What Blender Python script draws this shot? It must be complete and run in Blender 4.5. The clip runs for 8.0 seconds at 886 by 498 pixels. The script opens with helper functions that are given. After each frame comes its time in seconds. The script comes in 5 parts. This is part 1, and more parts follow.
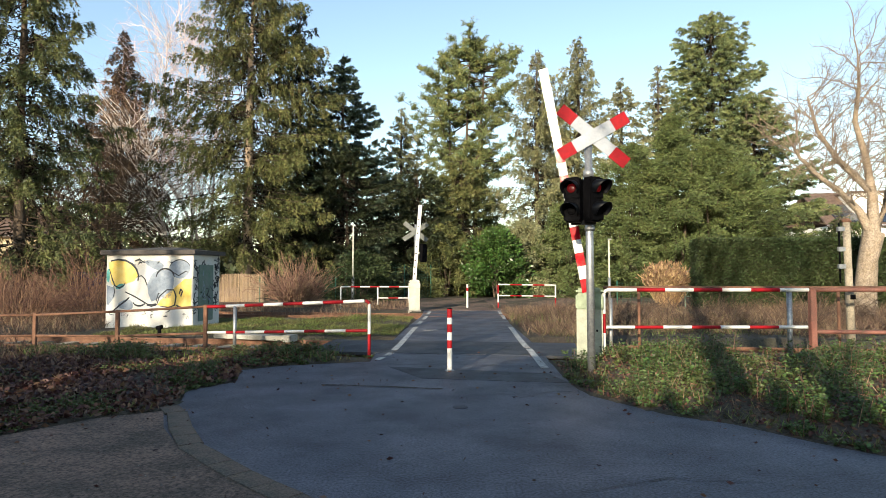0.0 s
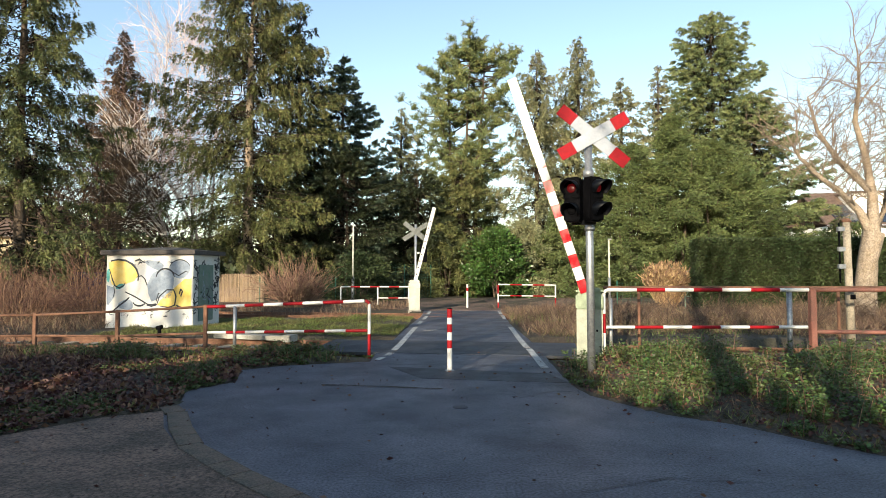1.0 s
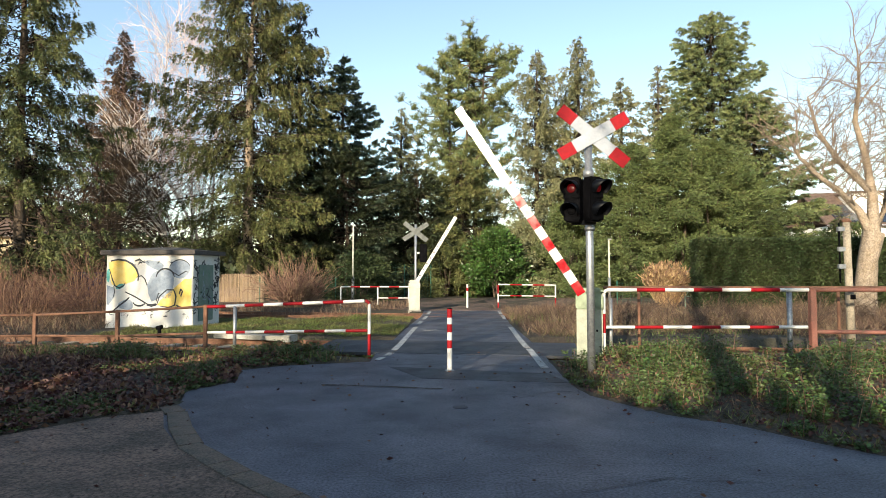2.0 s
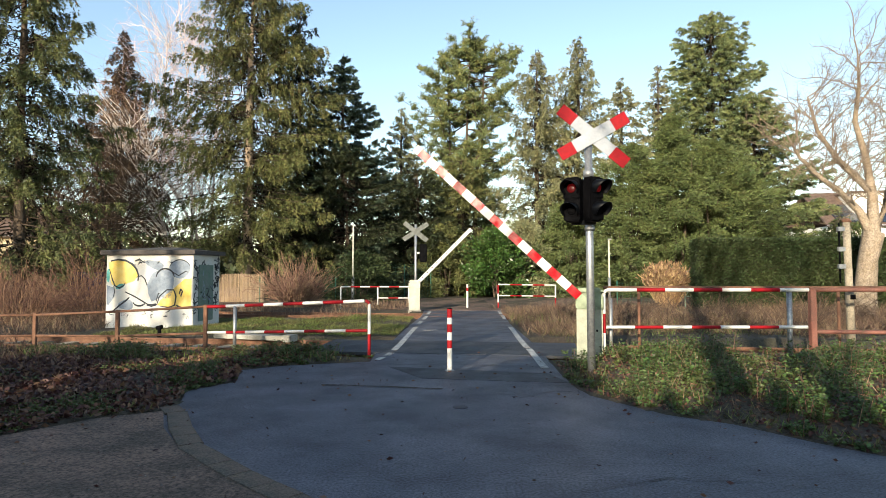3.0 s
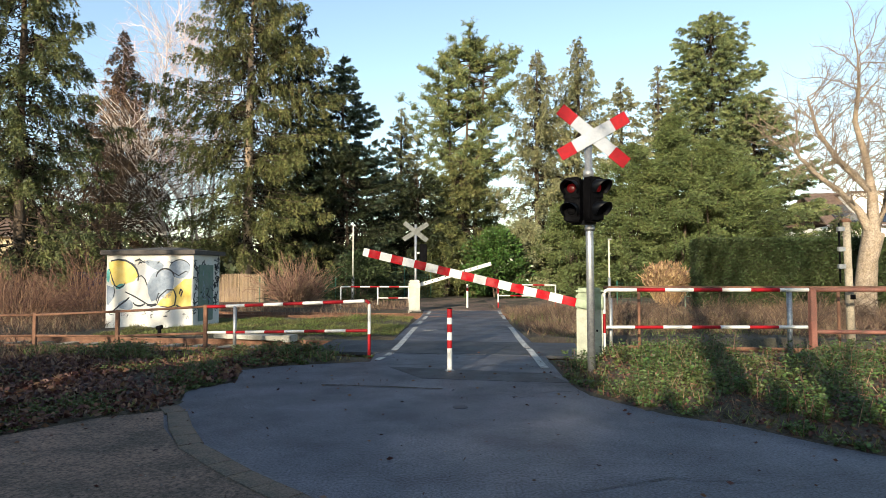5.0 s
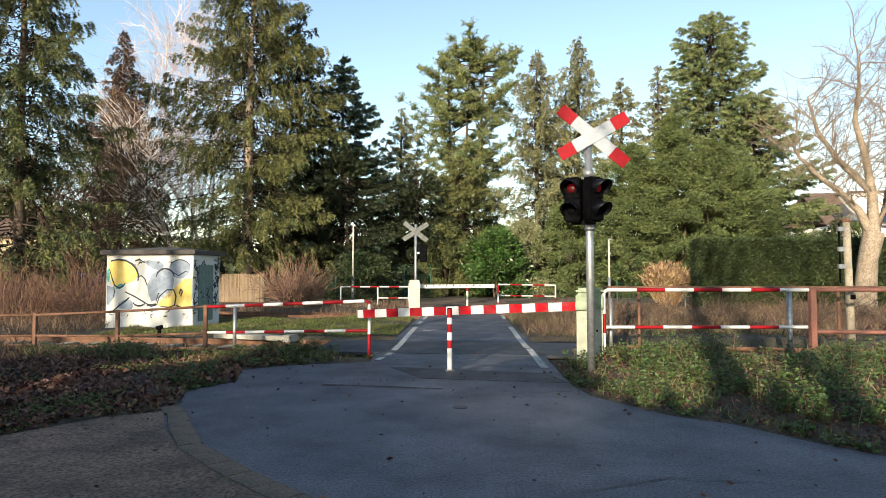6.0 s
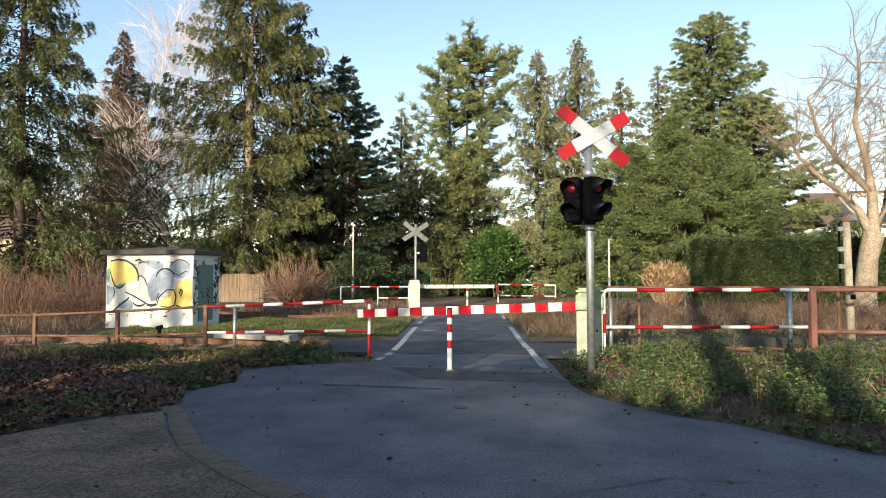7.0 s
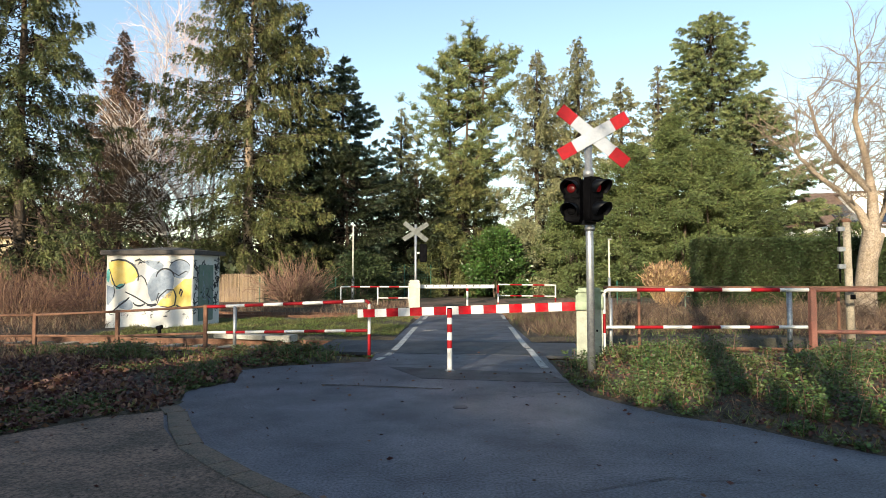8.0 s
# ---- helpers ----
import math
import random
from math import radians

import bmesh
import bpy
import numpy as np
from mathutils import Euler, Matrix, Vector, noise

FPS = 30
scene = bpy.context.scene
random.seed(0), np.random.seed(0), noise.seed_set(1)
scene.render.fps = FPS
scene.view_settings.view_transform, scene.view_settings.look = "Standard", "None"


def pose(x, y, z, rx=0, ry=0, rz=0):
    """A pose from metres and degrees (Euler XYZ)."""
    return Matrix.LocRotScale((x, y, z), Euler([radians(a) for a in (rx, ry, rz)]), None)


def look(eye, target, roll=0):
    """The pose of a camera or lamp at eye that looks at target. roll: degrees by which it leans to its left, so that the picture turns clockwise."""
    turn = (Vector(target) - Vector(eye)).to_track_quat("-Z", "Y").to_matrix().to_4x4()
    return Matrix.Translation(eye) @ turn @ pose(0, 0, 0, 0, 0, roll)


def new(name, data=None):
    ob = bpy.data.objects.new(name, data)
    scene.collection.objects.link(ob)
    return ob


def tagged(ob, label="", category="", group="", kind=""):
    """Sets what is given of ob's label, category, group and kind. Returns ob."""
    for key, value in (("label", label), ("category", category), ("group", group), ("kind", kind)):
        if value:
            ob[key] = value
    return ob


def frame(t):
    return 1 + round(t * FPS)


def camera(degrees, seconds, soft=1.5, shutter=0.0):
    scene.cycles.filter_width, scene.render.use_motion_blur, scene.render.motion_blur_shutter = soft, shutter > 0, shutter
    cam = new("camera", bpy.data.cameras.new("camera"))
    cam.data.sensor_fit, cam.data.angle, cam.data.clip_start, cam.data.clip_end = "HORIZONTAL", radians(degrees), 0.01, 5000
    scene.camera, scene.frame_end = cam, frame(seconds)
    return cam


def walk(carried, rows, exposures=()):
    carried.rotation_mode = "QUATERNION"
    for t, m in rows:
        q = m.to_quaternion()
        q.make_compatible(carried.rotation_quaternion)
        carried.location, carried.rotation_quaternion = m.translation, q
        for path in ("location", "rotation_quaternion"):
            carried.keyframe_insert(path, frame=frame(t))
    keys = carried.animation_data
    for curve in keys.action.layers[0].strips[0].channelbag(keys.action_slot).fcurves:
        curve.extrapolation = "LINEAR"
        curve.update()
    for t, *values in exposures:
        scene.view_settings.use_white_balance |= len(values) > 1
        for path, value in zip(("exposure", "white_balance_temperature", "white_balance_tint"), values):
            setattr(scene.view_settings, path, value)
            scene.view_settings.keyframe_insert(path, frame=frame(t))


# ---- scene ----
cam = camera(73.5, 8.0, 0.8)
EYE = pose(0, 0, 1.45, 92.454, 0, 0)
walk(cam, [(0.0, EYE), (8.0, EYE)], exposures=[(0.0, 1.0, 6750, 7), (8.0, 1.0, 6750, 7)])

# ---- daylight: low winter sun from behind the camera's left shoulder ----
SUN_EL, SUN_AZ = radians(15.0), radians(202.0)
to_sun = Vector((math.sin(SUN_AZ) * math.cos(SUN_EL), math.cos(SUN_AZ) * math.cos(SUN_EL), math.sin(SUN_EL)))
world = bpy.data.worlds.new("sky")
scene.world = world
world.use_nodes = True
wn = world.node_tree
sky = wn.nodes.new("ShaderNodeTexSky")
sky.sky_type, sky.sun_disc, sky.sun_elevation, sky.sun_rotation = "NISHITA", False, SUN_EL, SUN_AZ
sky.air_density, sky.dust_density, sky.ozone_density = 1.0, 0.6, 0.9
wn.links.new(sky.outputs[0], wn.nodes["Background"].inputs[0])
wn.nodes["Background"].inputs[1].default_value = 0.155
sun_data = bpy.data.lights.new("sun", "SUN")
sun_data.energy, sun_data.angle, sun_data.color = 4.6, radians(0.55), (1.0, 0.87, 0.68)
sun = new("sun", sun_data)
sun.matrix_world = look(to_sun * 60, (0, 0, 0))


# ---- materials ----
def mat(name, base, rough=0.7, metal=0.0, vary=0.25, scale=6.0, fine=60.0, bump=0.2, second=None, patch=0.5, island=0.0, coat=0.0, thin=0.0, dist=0.02, spec=0.5):
    """A worn surface: base colour broken by broad stains (towards second) and fine grain, with relief."""
    m = bpy.data.materials.new(name)
    m.use_nodes = True
    n, l = m.node_tree.nodes, m.node_tree.links
    b = n["Principled BSDF"]
    tc = n.new("ShaderNodeTexCoord")

    def fractal(s, detail):
        t = n.new("ShaderNodeTexNoise")
        t.inputs["Scale"].default_value, t.inputs["Detail"].default_value, t.inputs["Roughness"].default_value = s, detail, 0.62
        l.new(tc.outputs["Object"], t.inputs["Vector"])
        return t.outputs["Fac"]

    def ramp(src, lo, hi, a, c):
        r = n.new("ShaderNodeMapRange")
        for i, v in zip(("From Min", "From Max", "To Min", "To Max"), (lo, hi, a, c)):
            r.inputs[i].default_value = v
        l.new(src, r.inputs["Value"])
        return r.outputs[0]

    big, small = fractal(scale, 5), fractal(fine, 3)
    two = n.new("ShaderNodeMix")
    two.data_type = "RGBA"
    two.inputs[6].default_value = (*base, 1)
    two.inputs[7].default_value = (*(second or [c * 0.6 for c in base]), 1)
    l.new(ramp(big, 0.5 - 0.14 + (0.5 - patch) * 0.3, 0.5 + 0.14 + (0.5 - patch) * 0.3, 0, 1), two.inputs[0])
    hsv = n.new("ShaderNodeHueSaturation")
    l.new(two.outputs[2], hsv.inputs["Color"])
    value = ramp(small, 0.34, 0.66, 1 - vary, 1 + vary)
    if island:
        geo = n.new("ShaderNodeNewGeometry")
        mul = n.new("ShaderNodeMath")
        mul.operation = "MULTIPLY"
        l.new(value, mul.inputs[0])
        l.new(ramp(geo.outputs["Random Per Island"], 0, 1, 1 - island, 1 + island), mul.inputs[1])
        value = mul.outputs[0]
        l.new(ramp(geo.outputs["Random Per Island"], 0, 1, 0.5 - island * 0.06, 0.5 + island * 0.04), hsv.inputs["Hue"])
    l.new(value, hsv.inputs["Value"])
    l.new(hsv.outputs[0], b.inputs["Base Color"])
    l.new(ramp(big, 0.3, 0.7, max(rough - 0.1, 0.03), min(rough + 0.1, 1)), b.inputs["Roughness"])
    b.inputs["Metallic"].default_value = metal
    b.inputs["Specular IOR Level"].default_value = spec
    b.inputs["Coat Weight"].default_value = coat
    if bump:
        bp = n.new("ShaderNodeBump")
        bp.inputs["Strength"].default_value, bp.inputs["Distance"].default_value = bump, dist
        l.new(small, bp.inputs["Height"])
        l.new(bp.outputs[0], b.inputs["Normal"])
    if thin:
        tr = n.new("ShaderNodeBsdfTranslucent")
        l.new(hsv.outputs[0], tr.inputs[0])
        mx = n.new("ShaderNodeMixShader")
        mx.inputs[0].default_value = thin
        l.new(b.outputs[0], mx.inputs[1])
        l.new(tr.outputs[0], mx.inputs[2])
        l.new(mx.outputs[0], n["Material Output"].inputs[0])
    return m


def leafmat(name, base, second, island=0.45, thin=0.06, rough=0.6, scale=0.5):
    return mat(name, base, rough, vary=0.15, scale=scale, fine=9, bump=0, second=second, island=island, thin=thin, spec=0.3)


ASPHALT = mat("asphalt", (0.082, 0.085, 0.112), 0.55, vary=0.7, scale=1.1, fine=48, bump=0.5, second=(0.046, 0.048, 0.064), dist=0.015)
OLD_ASPHALT = mat("old_asphalt", (0.165, 0.1, 0.072), 0.9, vary=0.7, scale=1.6, fine=40, bump=0.6, second=(0.075, 0.054, 0.041), dist=0.02)
DARK_ASPHALT = mat("patched_asphalt", (0.034, 0.037, 0.05), 0.6, vary=0.35, scale=1.5, fine=150, bump=0.4, dist=0.01)
CONCRETE = mat("concrete", (0.36, 0.34, 0.3), 0.88, vary=0.2, scale=2.5, fine=60, bump=0.35, second=(0.2, 0.19, 0.16))
KERB = mat("kerb_concrete", (0.15, 0.102, 0.076), 0.92, vary=0.45, scale=3, fine=60, bump=0.6, second=(0.08, 0.072, 0.056))
SOIL = mat("soil", (0.052, 0.036, 0.026), 0.95, vary=0.5, scale=0.6, fine=22, bump=0.8, second=(0.052, 0.047, 0.027), dist=0.05)
BALLAST = mat("ballast", (0.16, 0.115, 0.08), 0.95, vary=0.6, scale=2, fine=30, bump=1.0, second=(0.09, 0.06, 0.04), dist=0.06)
RUST = mat("rusty_steel", (0.17, 0.08, 0.045), 0.85, vary=0.35, scale=8, fine=90, bump=0.3, second=(0.1, 0.048, 0.03))
RUSTRED = mat("weathered_red_oxide_paint", (0.2, 0.072, 0.052), 0.75, vary=0.25, scale=6, fine=60, bump=0.2, second=(0.14, 0.066, 0.05))
RED = mat("red_paint", (0.27, 0.006, 0.012), 0.5, vary=0.12, scale=9, fine=70, bump=0.08, second=(0.2, 0.008, 0.012), patch=0.4, spec=0.15)
WHITE = mat("white_paint", (0.58, 0.58, 0.57), 0.45, vary=0.08, scale=9, fine=70, bump=0.08, second=(0.46, 0.45, 0.42), patch=0.35)
LINEWHITE = mat("worn_road_marking", (0.5, 0.5, 0.48), 0.8, vary=0.35, scale=9, fine=70, bump=0.3, second=(0.2, 0.2, 0.2))
SIGNBACK = mat("grey_sign_back", (0.1, 0.11, 0.105), 0.6, vary=0.15, scale=8, bump=0.1)
GALV = mat("galvanised_steel", (0.36, 0.37, 0.38), 0.5, metal=0.75, vary=0.15, scale=12, fine=70, bump=0.12, second=(0.24, 0.25, 0.27))
HOUSING = mat("pale_green_grey_enamel", (0.29, 0.31, 0.24), 0.55, vary=0.1, scale=5, fine=50, bump=0.1, second=(0.23, 0.24, 0.19), patch=0.4)
HOUSETOP = mat("pale_green_enamel", (0.24, 0.3, 0.19), 0.5, vary=0.1, scale=6, fine=50, bump=0.1)
CREAM = mat("cream_enamel", (0.52, 0.5, 0.43), 0.55, vary=0.08, scale=5, bump=0.1, second=(0.42, 0.4, 0.34), patch=0.35)
BLACK = mat("black_plastic", (0.004, 0.004, 0.005), 0.62, vary=0.2, scale=7, bump=0.06, spec=0.02)
VISOR = mat("satin_black_plastic", (0.003, 0.0035, 0.005), 0.4, vary=0.2, scale=7, bump=0.04, spec=0.14)
BOOMRED = mat("glossy_red_film", (0.3, 0.006, 0.012), 0.17, vary=0.12, scale=7, fine=60, bump=0.03, second=(0.25, 0.008, 0.014), patch=0.35, spec=0.5)
BOOMWHITE = mat("glossy_white_film", (0.54, 0.54, 0.54), 0.17, vary=0.06, scale=7, fine=60, bump=0.03, second=(0.48, 0.47, 0.46), patch=0.35)
RENDERW = mat("whitewashed_concrete", (0.58, 0.58, 0.57), 0.9, vary=0.12, scale=2.5, fine=35, bump=0.3, second=(0.58, 0.55, 0.5), patch=0.4)
ROOFFELT = mat("roofing_felt", (0.075, 0.065, 0.06), 0.9, vary=0.3, scale=3, fine=40, bump=0.5)
YELLOW = mat("yellow_spray_paint", (0.8, 0.54, 0.1), 0.8, vary=0.1, scale=3, bump=0.2, second=(0.82, 0.62, 0.22))
PALEBLUE = mat("pale_blue_spray_paint", (0.17, 0.21, 0.27), 0.8, vary=0.1, scale=5, bump=0.2, second=(0.29, 0.33, 0.39))
TEAL = mat("teal_spray_paint", (0.12, 0.42, 0.38), 0.8, vary=0.15, scale=6, bump=0.2)
OUTLINE = mat("black_spray_paint", (0.03, 0.035, 0.045), 0.8, vary=0.3, scale=9, bump=0.2)
GREENDOOR = mat("grey_green_door_paint", (0.1, 0.17, 0.13), 0.7, vary=0.2, scale=5, bump=0.2, second=(0.16, 0.2, 0.19))
BARK = mat("brown_bark", (0.085, 0.06, 0.042), 0.95, vary=0.4, scale=2, fine=16, bump=1.0, second=(0.06, 0.045, 0.033), dist=0.06)
PALEBARK = mat("pale_tan_bark", (0.31, 0.25, 0.195), 0.92, vary=0.35, scale=3, fine=18, bump=0.9, second=(0.22, 0.17, 0.12), dist=0.05)
BIRCHBARK = mat("white_birch_bark", (0.66, 0.6, 0.55), 0.85, vary=0.25, scale=2.5, fine=20, bump=0.4, second=(0.28, 0.22, 0.2), patch=0.3)
SCRUB = mat("dull_brown_stems", (0.085, 0.055, 0.038), 0.9, vary=0.2, scale=1.2, bump=0, second=(0.13, 0.085, 0.055), island=0.5)
REDSCRUB = mat("russet_stems", (0.12, 0.062, 0.042), 0.9, vary=0.2, scale=1.2, bump=0, second=(0.17, 0.1, 0.065), island=0.5)
TWIG = mat("reddish_twigs", (0.21, 0.115, 0.085), 0.9, vary=0.2, scale=1.2, bump=0, second=(0.2, 0.13, 0.085), island=0.4)
BIRCHTWIG = mat("mauve_birch_twigs", (0.46, 0.36, 0.39), 0.9, vary=0.2, scale=0.6, bump=0, second=(0.54, 0.44, 0.48), island=0.3)
WOOD = mat("weathered_wood", (0.33, 0.28, 0.21), 0.9, vary=0.3, scale=5, fine=40, bump=0.5, second=(0.2, 0.17, 0.13))
REED = mat("reed_mat", (0.34, 0.255, 0.185), 0.9, vary=0.3, scale=3, fine=40, bump=0.3, second=(0.33, 0.24, 0.15), island=0.3)
MESHGREEN = mat("green_coated_wire", (0.03, 0.13, 0.085), 0.5, vary=0.1, bump=0.05)

SPRUCE = leafmat("spruce_needles", (0.057, 0.075, 0.026), (0.171, 0.171, 0.068), 0.45, scale=1.7)
# needle colours darkened to stand in for shade among the crowded trees
SPRUCE_SHADE = leafmat("shade_toned_needles", (0.016, 0.025, 0.013), (0.04, 0.05, 0.021), 0.45, scale=1.4)
SPRUCE_MID = leafmat("shaded_spruce_needles", (0.044, 0.062, 0.030), (0.138, 0.150, 0.056), 0.45, scale=1.4)
SPRUCE_BLUE = leafmat("bluish_spruce_needles", (0.127, 0.145, 0.078), (0.278, 0.272, 0.145), 0.45, scale=1.8)
SPRUCE_BROWN = leafmat("browned_spruce_needles", (0.06, 0.046, 0.032), (0.13, 0.08, 0.048), 0.45, scale=1.6)
CEDAR = leafmat("cedar_needles", (0.04, 0.066, 0.05), (0.09, 0.125, 0.08), 0.45, scale=1.5)
PINE = leafmat("pine_needles", (0.083, 0.123, 0.055), (0.207, 0.220, 0.083), 0.45, scale=1.6)
YEW = leafmat("yew_needles", (0.052, 0.076, 0.028), (0.125, 0.152, 0.055), 0.45, scale=1.0)
HEDGE = leafmat("clipped_hedge_leaves", (0.026, 0.044, 0.017), (0.045, 0.06, 0.021))
LAUREL = leafmat("laurel_leaves", (0.055, 0.11, 0.028), (0.04, 0.075, 0.02), rough=0.32)
FIR = leafmat("fir_needles", (0.074, 0.109, 0.053), (0.211, 0.242, 0.102), 0.45, scale=1.5)
IVY = leafmat("bramble_leaves", (0.042, 0.082, 0.022), (0.078, 0.105, 0.036), island=0.7, rough=0.5, scale=1.5)
WEED = leafmat("weed_leaves", (0.045, 0.08, 0.021), (0.075, 0.092, 0.03), island=0.6, rough=0.5, scale=1.5)
GRASS = leafmat("grass_blades", (0.100, 0.140, 0.032), (0.150, 0.132, 0.055), island=0.7, thin=0.25, scale=1.0)
DRYGRASS = leafmat("dry_grass", (0.210, 0.142, 0.095), (0.120, 0.078, 0.056), island=0.7, thin=0.2, scale=1.2)
STRAW = leafmat("straw_plumes", (0.4, 0.27, 0.15), (0.3, 0.19, 0.11), thin=0.25)
DEADLEAF = leafmat("fallen_leaves", (0.07, 0.033, 0.026), (0.13, 0.066, 0.045), island=0.7, thin=0.05, scale=2.0)


CONE = mat("brown_cones", (0.2, 0.11, 0.05), 0.8, vary=0.2, scale=2, bump=0, second=(0.13, 0.07, 0.035), island=0.4)
# dead inner twigs, coloured near black to deepen the shade inside crowns
SHADETWIG = mat("dead_twigs_and_inner_shade", (0.03, 0.024, 0.018), 0.95, vary=0.2, scale=2, bump=0, island=0.5, spec=0.1)
SHEET = mat("reflective_sheeting", (0.34, 0.36, 0.4), 0.4, vary=0.06, scale=4, fine=40, bump=0.03, second=(0.27, 0.29, 0.33))
GRIT = mat("pale_grit", (0.15, 0.145, 0.135), 0.9, vary=0.3, scale=3, bump=0, island=0.5)
WALNUTTWIG = mat("grey_tan_twigs", (0.22, 0.165, 0.115), 0.9, vary=0.2, scale=1.0, bump=0, second=(0.15, 0.11, 0.085), island=0.3)


# ---- building helpers ----
def part(name, bm, material, parent=None, label="", smooth=False):
    me = bpy.data.meshes.new(name)
    bm.to_mesh(me)
    bm.free()
    for m in material if isinstance(material, (list, tuple)) else [material]:
        me.materials.append(m)
    if smooth:
        me.shade_smooth()
    ob = new(name, me)
    ob.parent = parent
    return tagged(ob, label)


def raw(name, verts, faces, material, parent=None, label="", smooth=False, index=None):
    """A mesh from numpy arrays; faces is an (n, 3) or (n, 4) array."""
    verts, faces = np.asarray(verts, dtype=np.float32), np.asarray(faces, dtype=np.int32)
    me = bpy.data.meshes.new(name)
    k = faces.shape[1]
    me.vertices.add(len(verts))
    me.vertices.foreach_set("co", verts.ravel())
    me.loops.add(faces.size)
    me.loops.foreach_set("vertex_index", faces.ravel())
    me.polygons.add(len(faces))
    me.polygons.foreach_set("loop_start", np.arange(0, faces.size, k, dtype=np.int32))
    for m in material if isinstance(material, (list, tuple)) else [material]:
        me.materials.append(m)
    if index is not None:
        me.polygons.foreach_set("material_index", np.asarray(index, dtype=np.int32))
    me.update(calc_edges=True)
    if smooth:
        me.shade_smooth()
    ob = new(name, me)
    ob.parent = parent
    return tagged(ob, label)


def thing(name, m, label, category, group="", kind=""):
    ob = new(name)
    ob.empty_display_size = 0.2
    ob.matrix_basis = m
    return tagged(ob, label, category, group, kind)


def add_box(bm, x0, x1, y0, y1, z0, z1, bevel=0.0, mi=0):
    r = bmesh.ops.create_cube(bm, size=1, matrix=Matrix.Translation(((x0 + x1) / 2, (y0 + y1) / 2, (z0 + z1) / 2)) @ Matrix.Diagonal((x1 - x0, y1 - y0, z1 - z0, 1)))
    fs = {f for v in r["verts"] for f in v.link_faces}
    for f in fs:
        f.material_index = mi
    if bevel:
        bmesh.ops.bevel(bm, geom=list({e for v in r["verts"] for e in v.link_edges}), offset=bevel, segments=2, affect="EDGES", material=-1)
    return bm


def box(x0, x1, y0, y1, z0, z1, bevel=0.0):
    return add_box(bmesh.new(), x0, x1, y0, y1, z0, z1, bevel)


def add_rod(bm, a, b, r0, r1=None, n=12, mi=0):
    a, b = Vector(a), Vector(b)
    m = Matrix.Translation((a + b) / 2) @ (b - a).to_track_quat("Z", "Y").to_matrix().to_4x4()
    r = bmesh.ops.create_cone(bm, cap_ends=True, segments=n, radius1=r0, radius2=r0 if r1 is None else r1, depth=(b - a).length, matrix=m)
    for f in {f for v in r["verts"] for f in v.link_faces}:
        f.material_index = mi
        f.smooth = len(f.verts) == 4
    return bm


def rod(a, b, r0, r1=None, n=12):
    return add_rod(bmesh.new(), a, b, r0, r1, n)


def tubes(paths, sides=5):
    """Tapered tubes along polylines: paths of (points (k, 3), radii (k,)). Returns verts, quads."""
    vs, fs, base = [], [], 0
    for pts, rad in paths:
        pts, rad = np.asarray(pts, float), np.asarray(rad, float)
        k = len(pts)
        tan = np.gradient(pts, axis=0)
        tan /= np.linalg.norm(tan, axis=1)[:, None] + 1e-9
        ref = np.where(np.abs(tan[:, 2:3]) > 0.9, np.array([[1.0, 0, 0]]), np.array([[0, 0, 1.0]]))
        u = np.cross(tan, ref)
        u /= np.linalg.norm(u, axis=1)[:, None] + 1e-9
        w = np.cross(tan, u)
        a = np.linspace(0, 2 * np.pi, sides, endpoint=False)
        ring = pts[:, None] + rad[:, None, None] * (u[:, None] * np.cos(a)[None, :, None] + w[:, None] * np.sin(a)[None, :, None])
        vs.append(ring.reshape(-1, 3))
        i = np.arange(k - 1)[:, None] * sides
        j = np.arange(sides)[None]
        j2 = (j + 1) % sides
        fs.append((base + np.stack([i + j, i + j2, i + sides + j2, i + sides + j], -1)).reshape(-1, 4))
        base += k * sides
    return np.concatenate(vs), np.concatenate(fs)


def leaves(pos, way, length, width, rng, fold=0.25):
    """Small pointed leaves or needle sprays at pos, along way. Returns verts, quads."""
    n = len(pos)
    way = way / (np.linalg.norm(way, axis=1)[:, None] + 1e-9)
    side = np.cross(way, rng.normal(size=(n, 3)))
    side /= np.linalg.norm(side, axis=1)[:, None] + 1e-9
    up = np.cross(side, way)
    length, width = np.broadcast_to(length, n)[:, None], np.broadcast_to(width, n)[:, None]
    mid = pos + way * length * 0.45
    v = np.stack([pos, mid + side * width * 0.5 + up * width * fold, pos + way * length, mid - side * width * 0.5 + up * width * fold], 1).reshape(-1, 3)
    return v, np.arange(4 * n).reshape(n, 4)


def needles(pos, way, length, width, rng, up=None):
    """Needle sprays: one slim pointed blade each. Returns verts, triangles."""
    n = len(pos)
    way = way / (np.linalg.norm(way, axis=1)[:, None] + 1e-9)
    side = np.cross(way, rng.normal(size=(n, 3)) if up is None else up + rng.normal(0, 0.35, (n, 3)))
    side /= np.linalg.norm(side, axis=1)[:, None] + 1e-9
    length, width = np.broadcast_to(length, n)[:, None], np.broadcast_to(width, n)[:, None]
    v = np.stack([pos - side * width * 0.5, pos + side * width * 0.5, pos + way * length], 1).reshape(-1, 3)
    return v, np.arange(3 * n).reshape(n, 3)


def unit(rng, n):
    v = rng.normal(size=(n, 3))
    return v / np.linalg.norm(v, axis=1)[:, None]


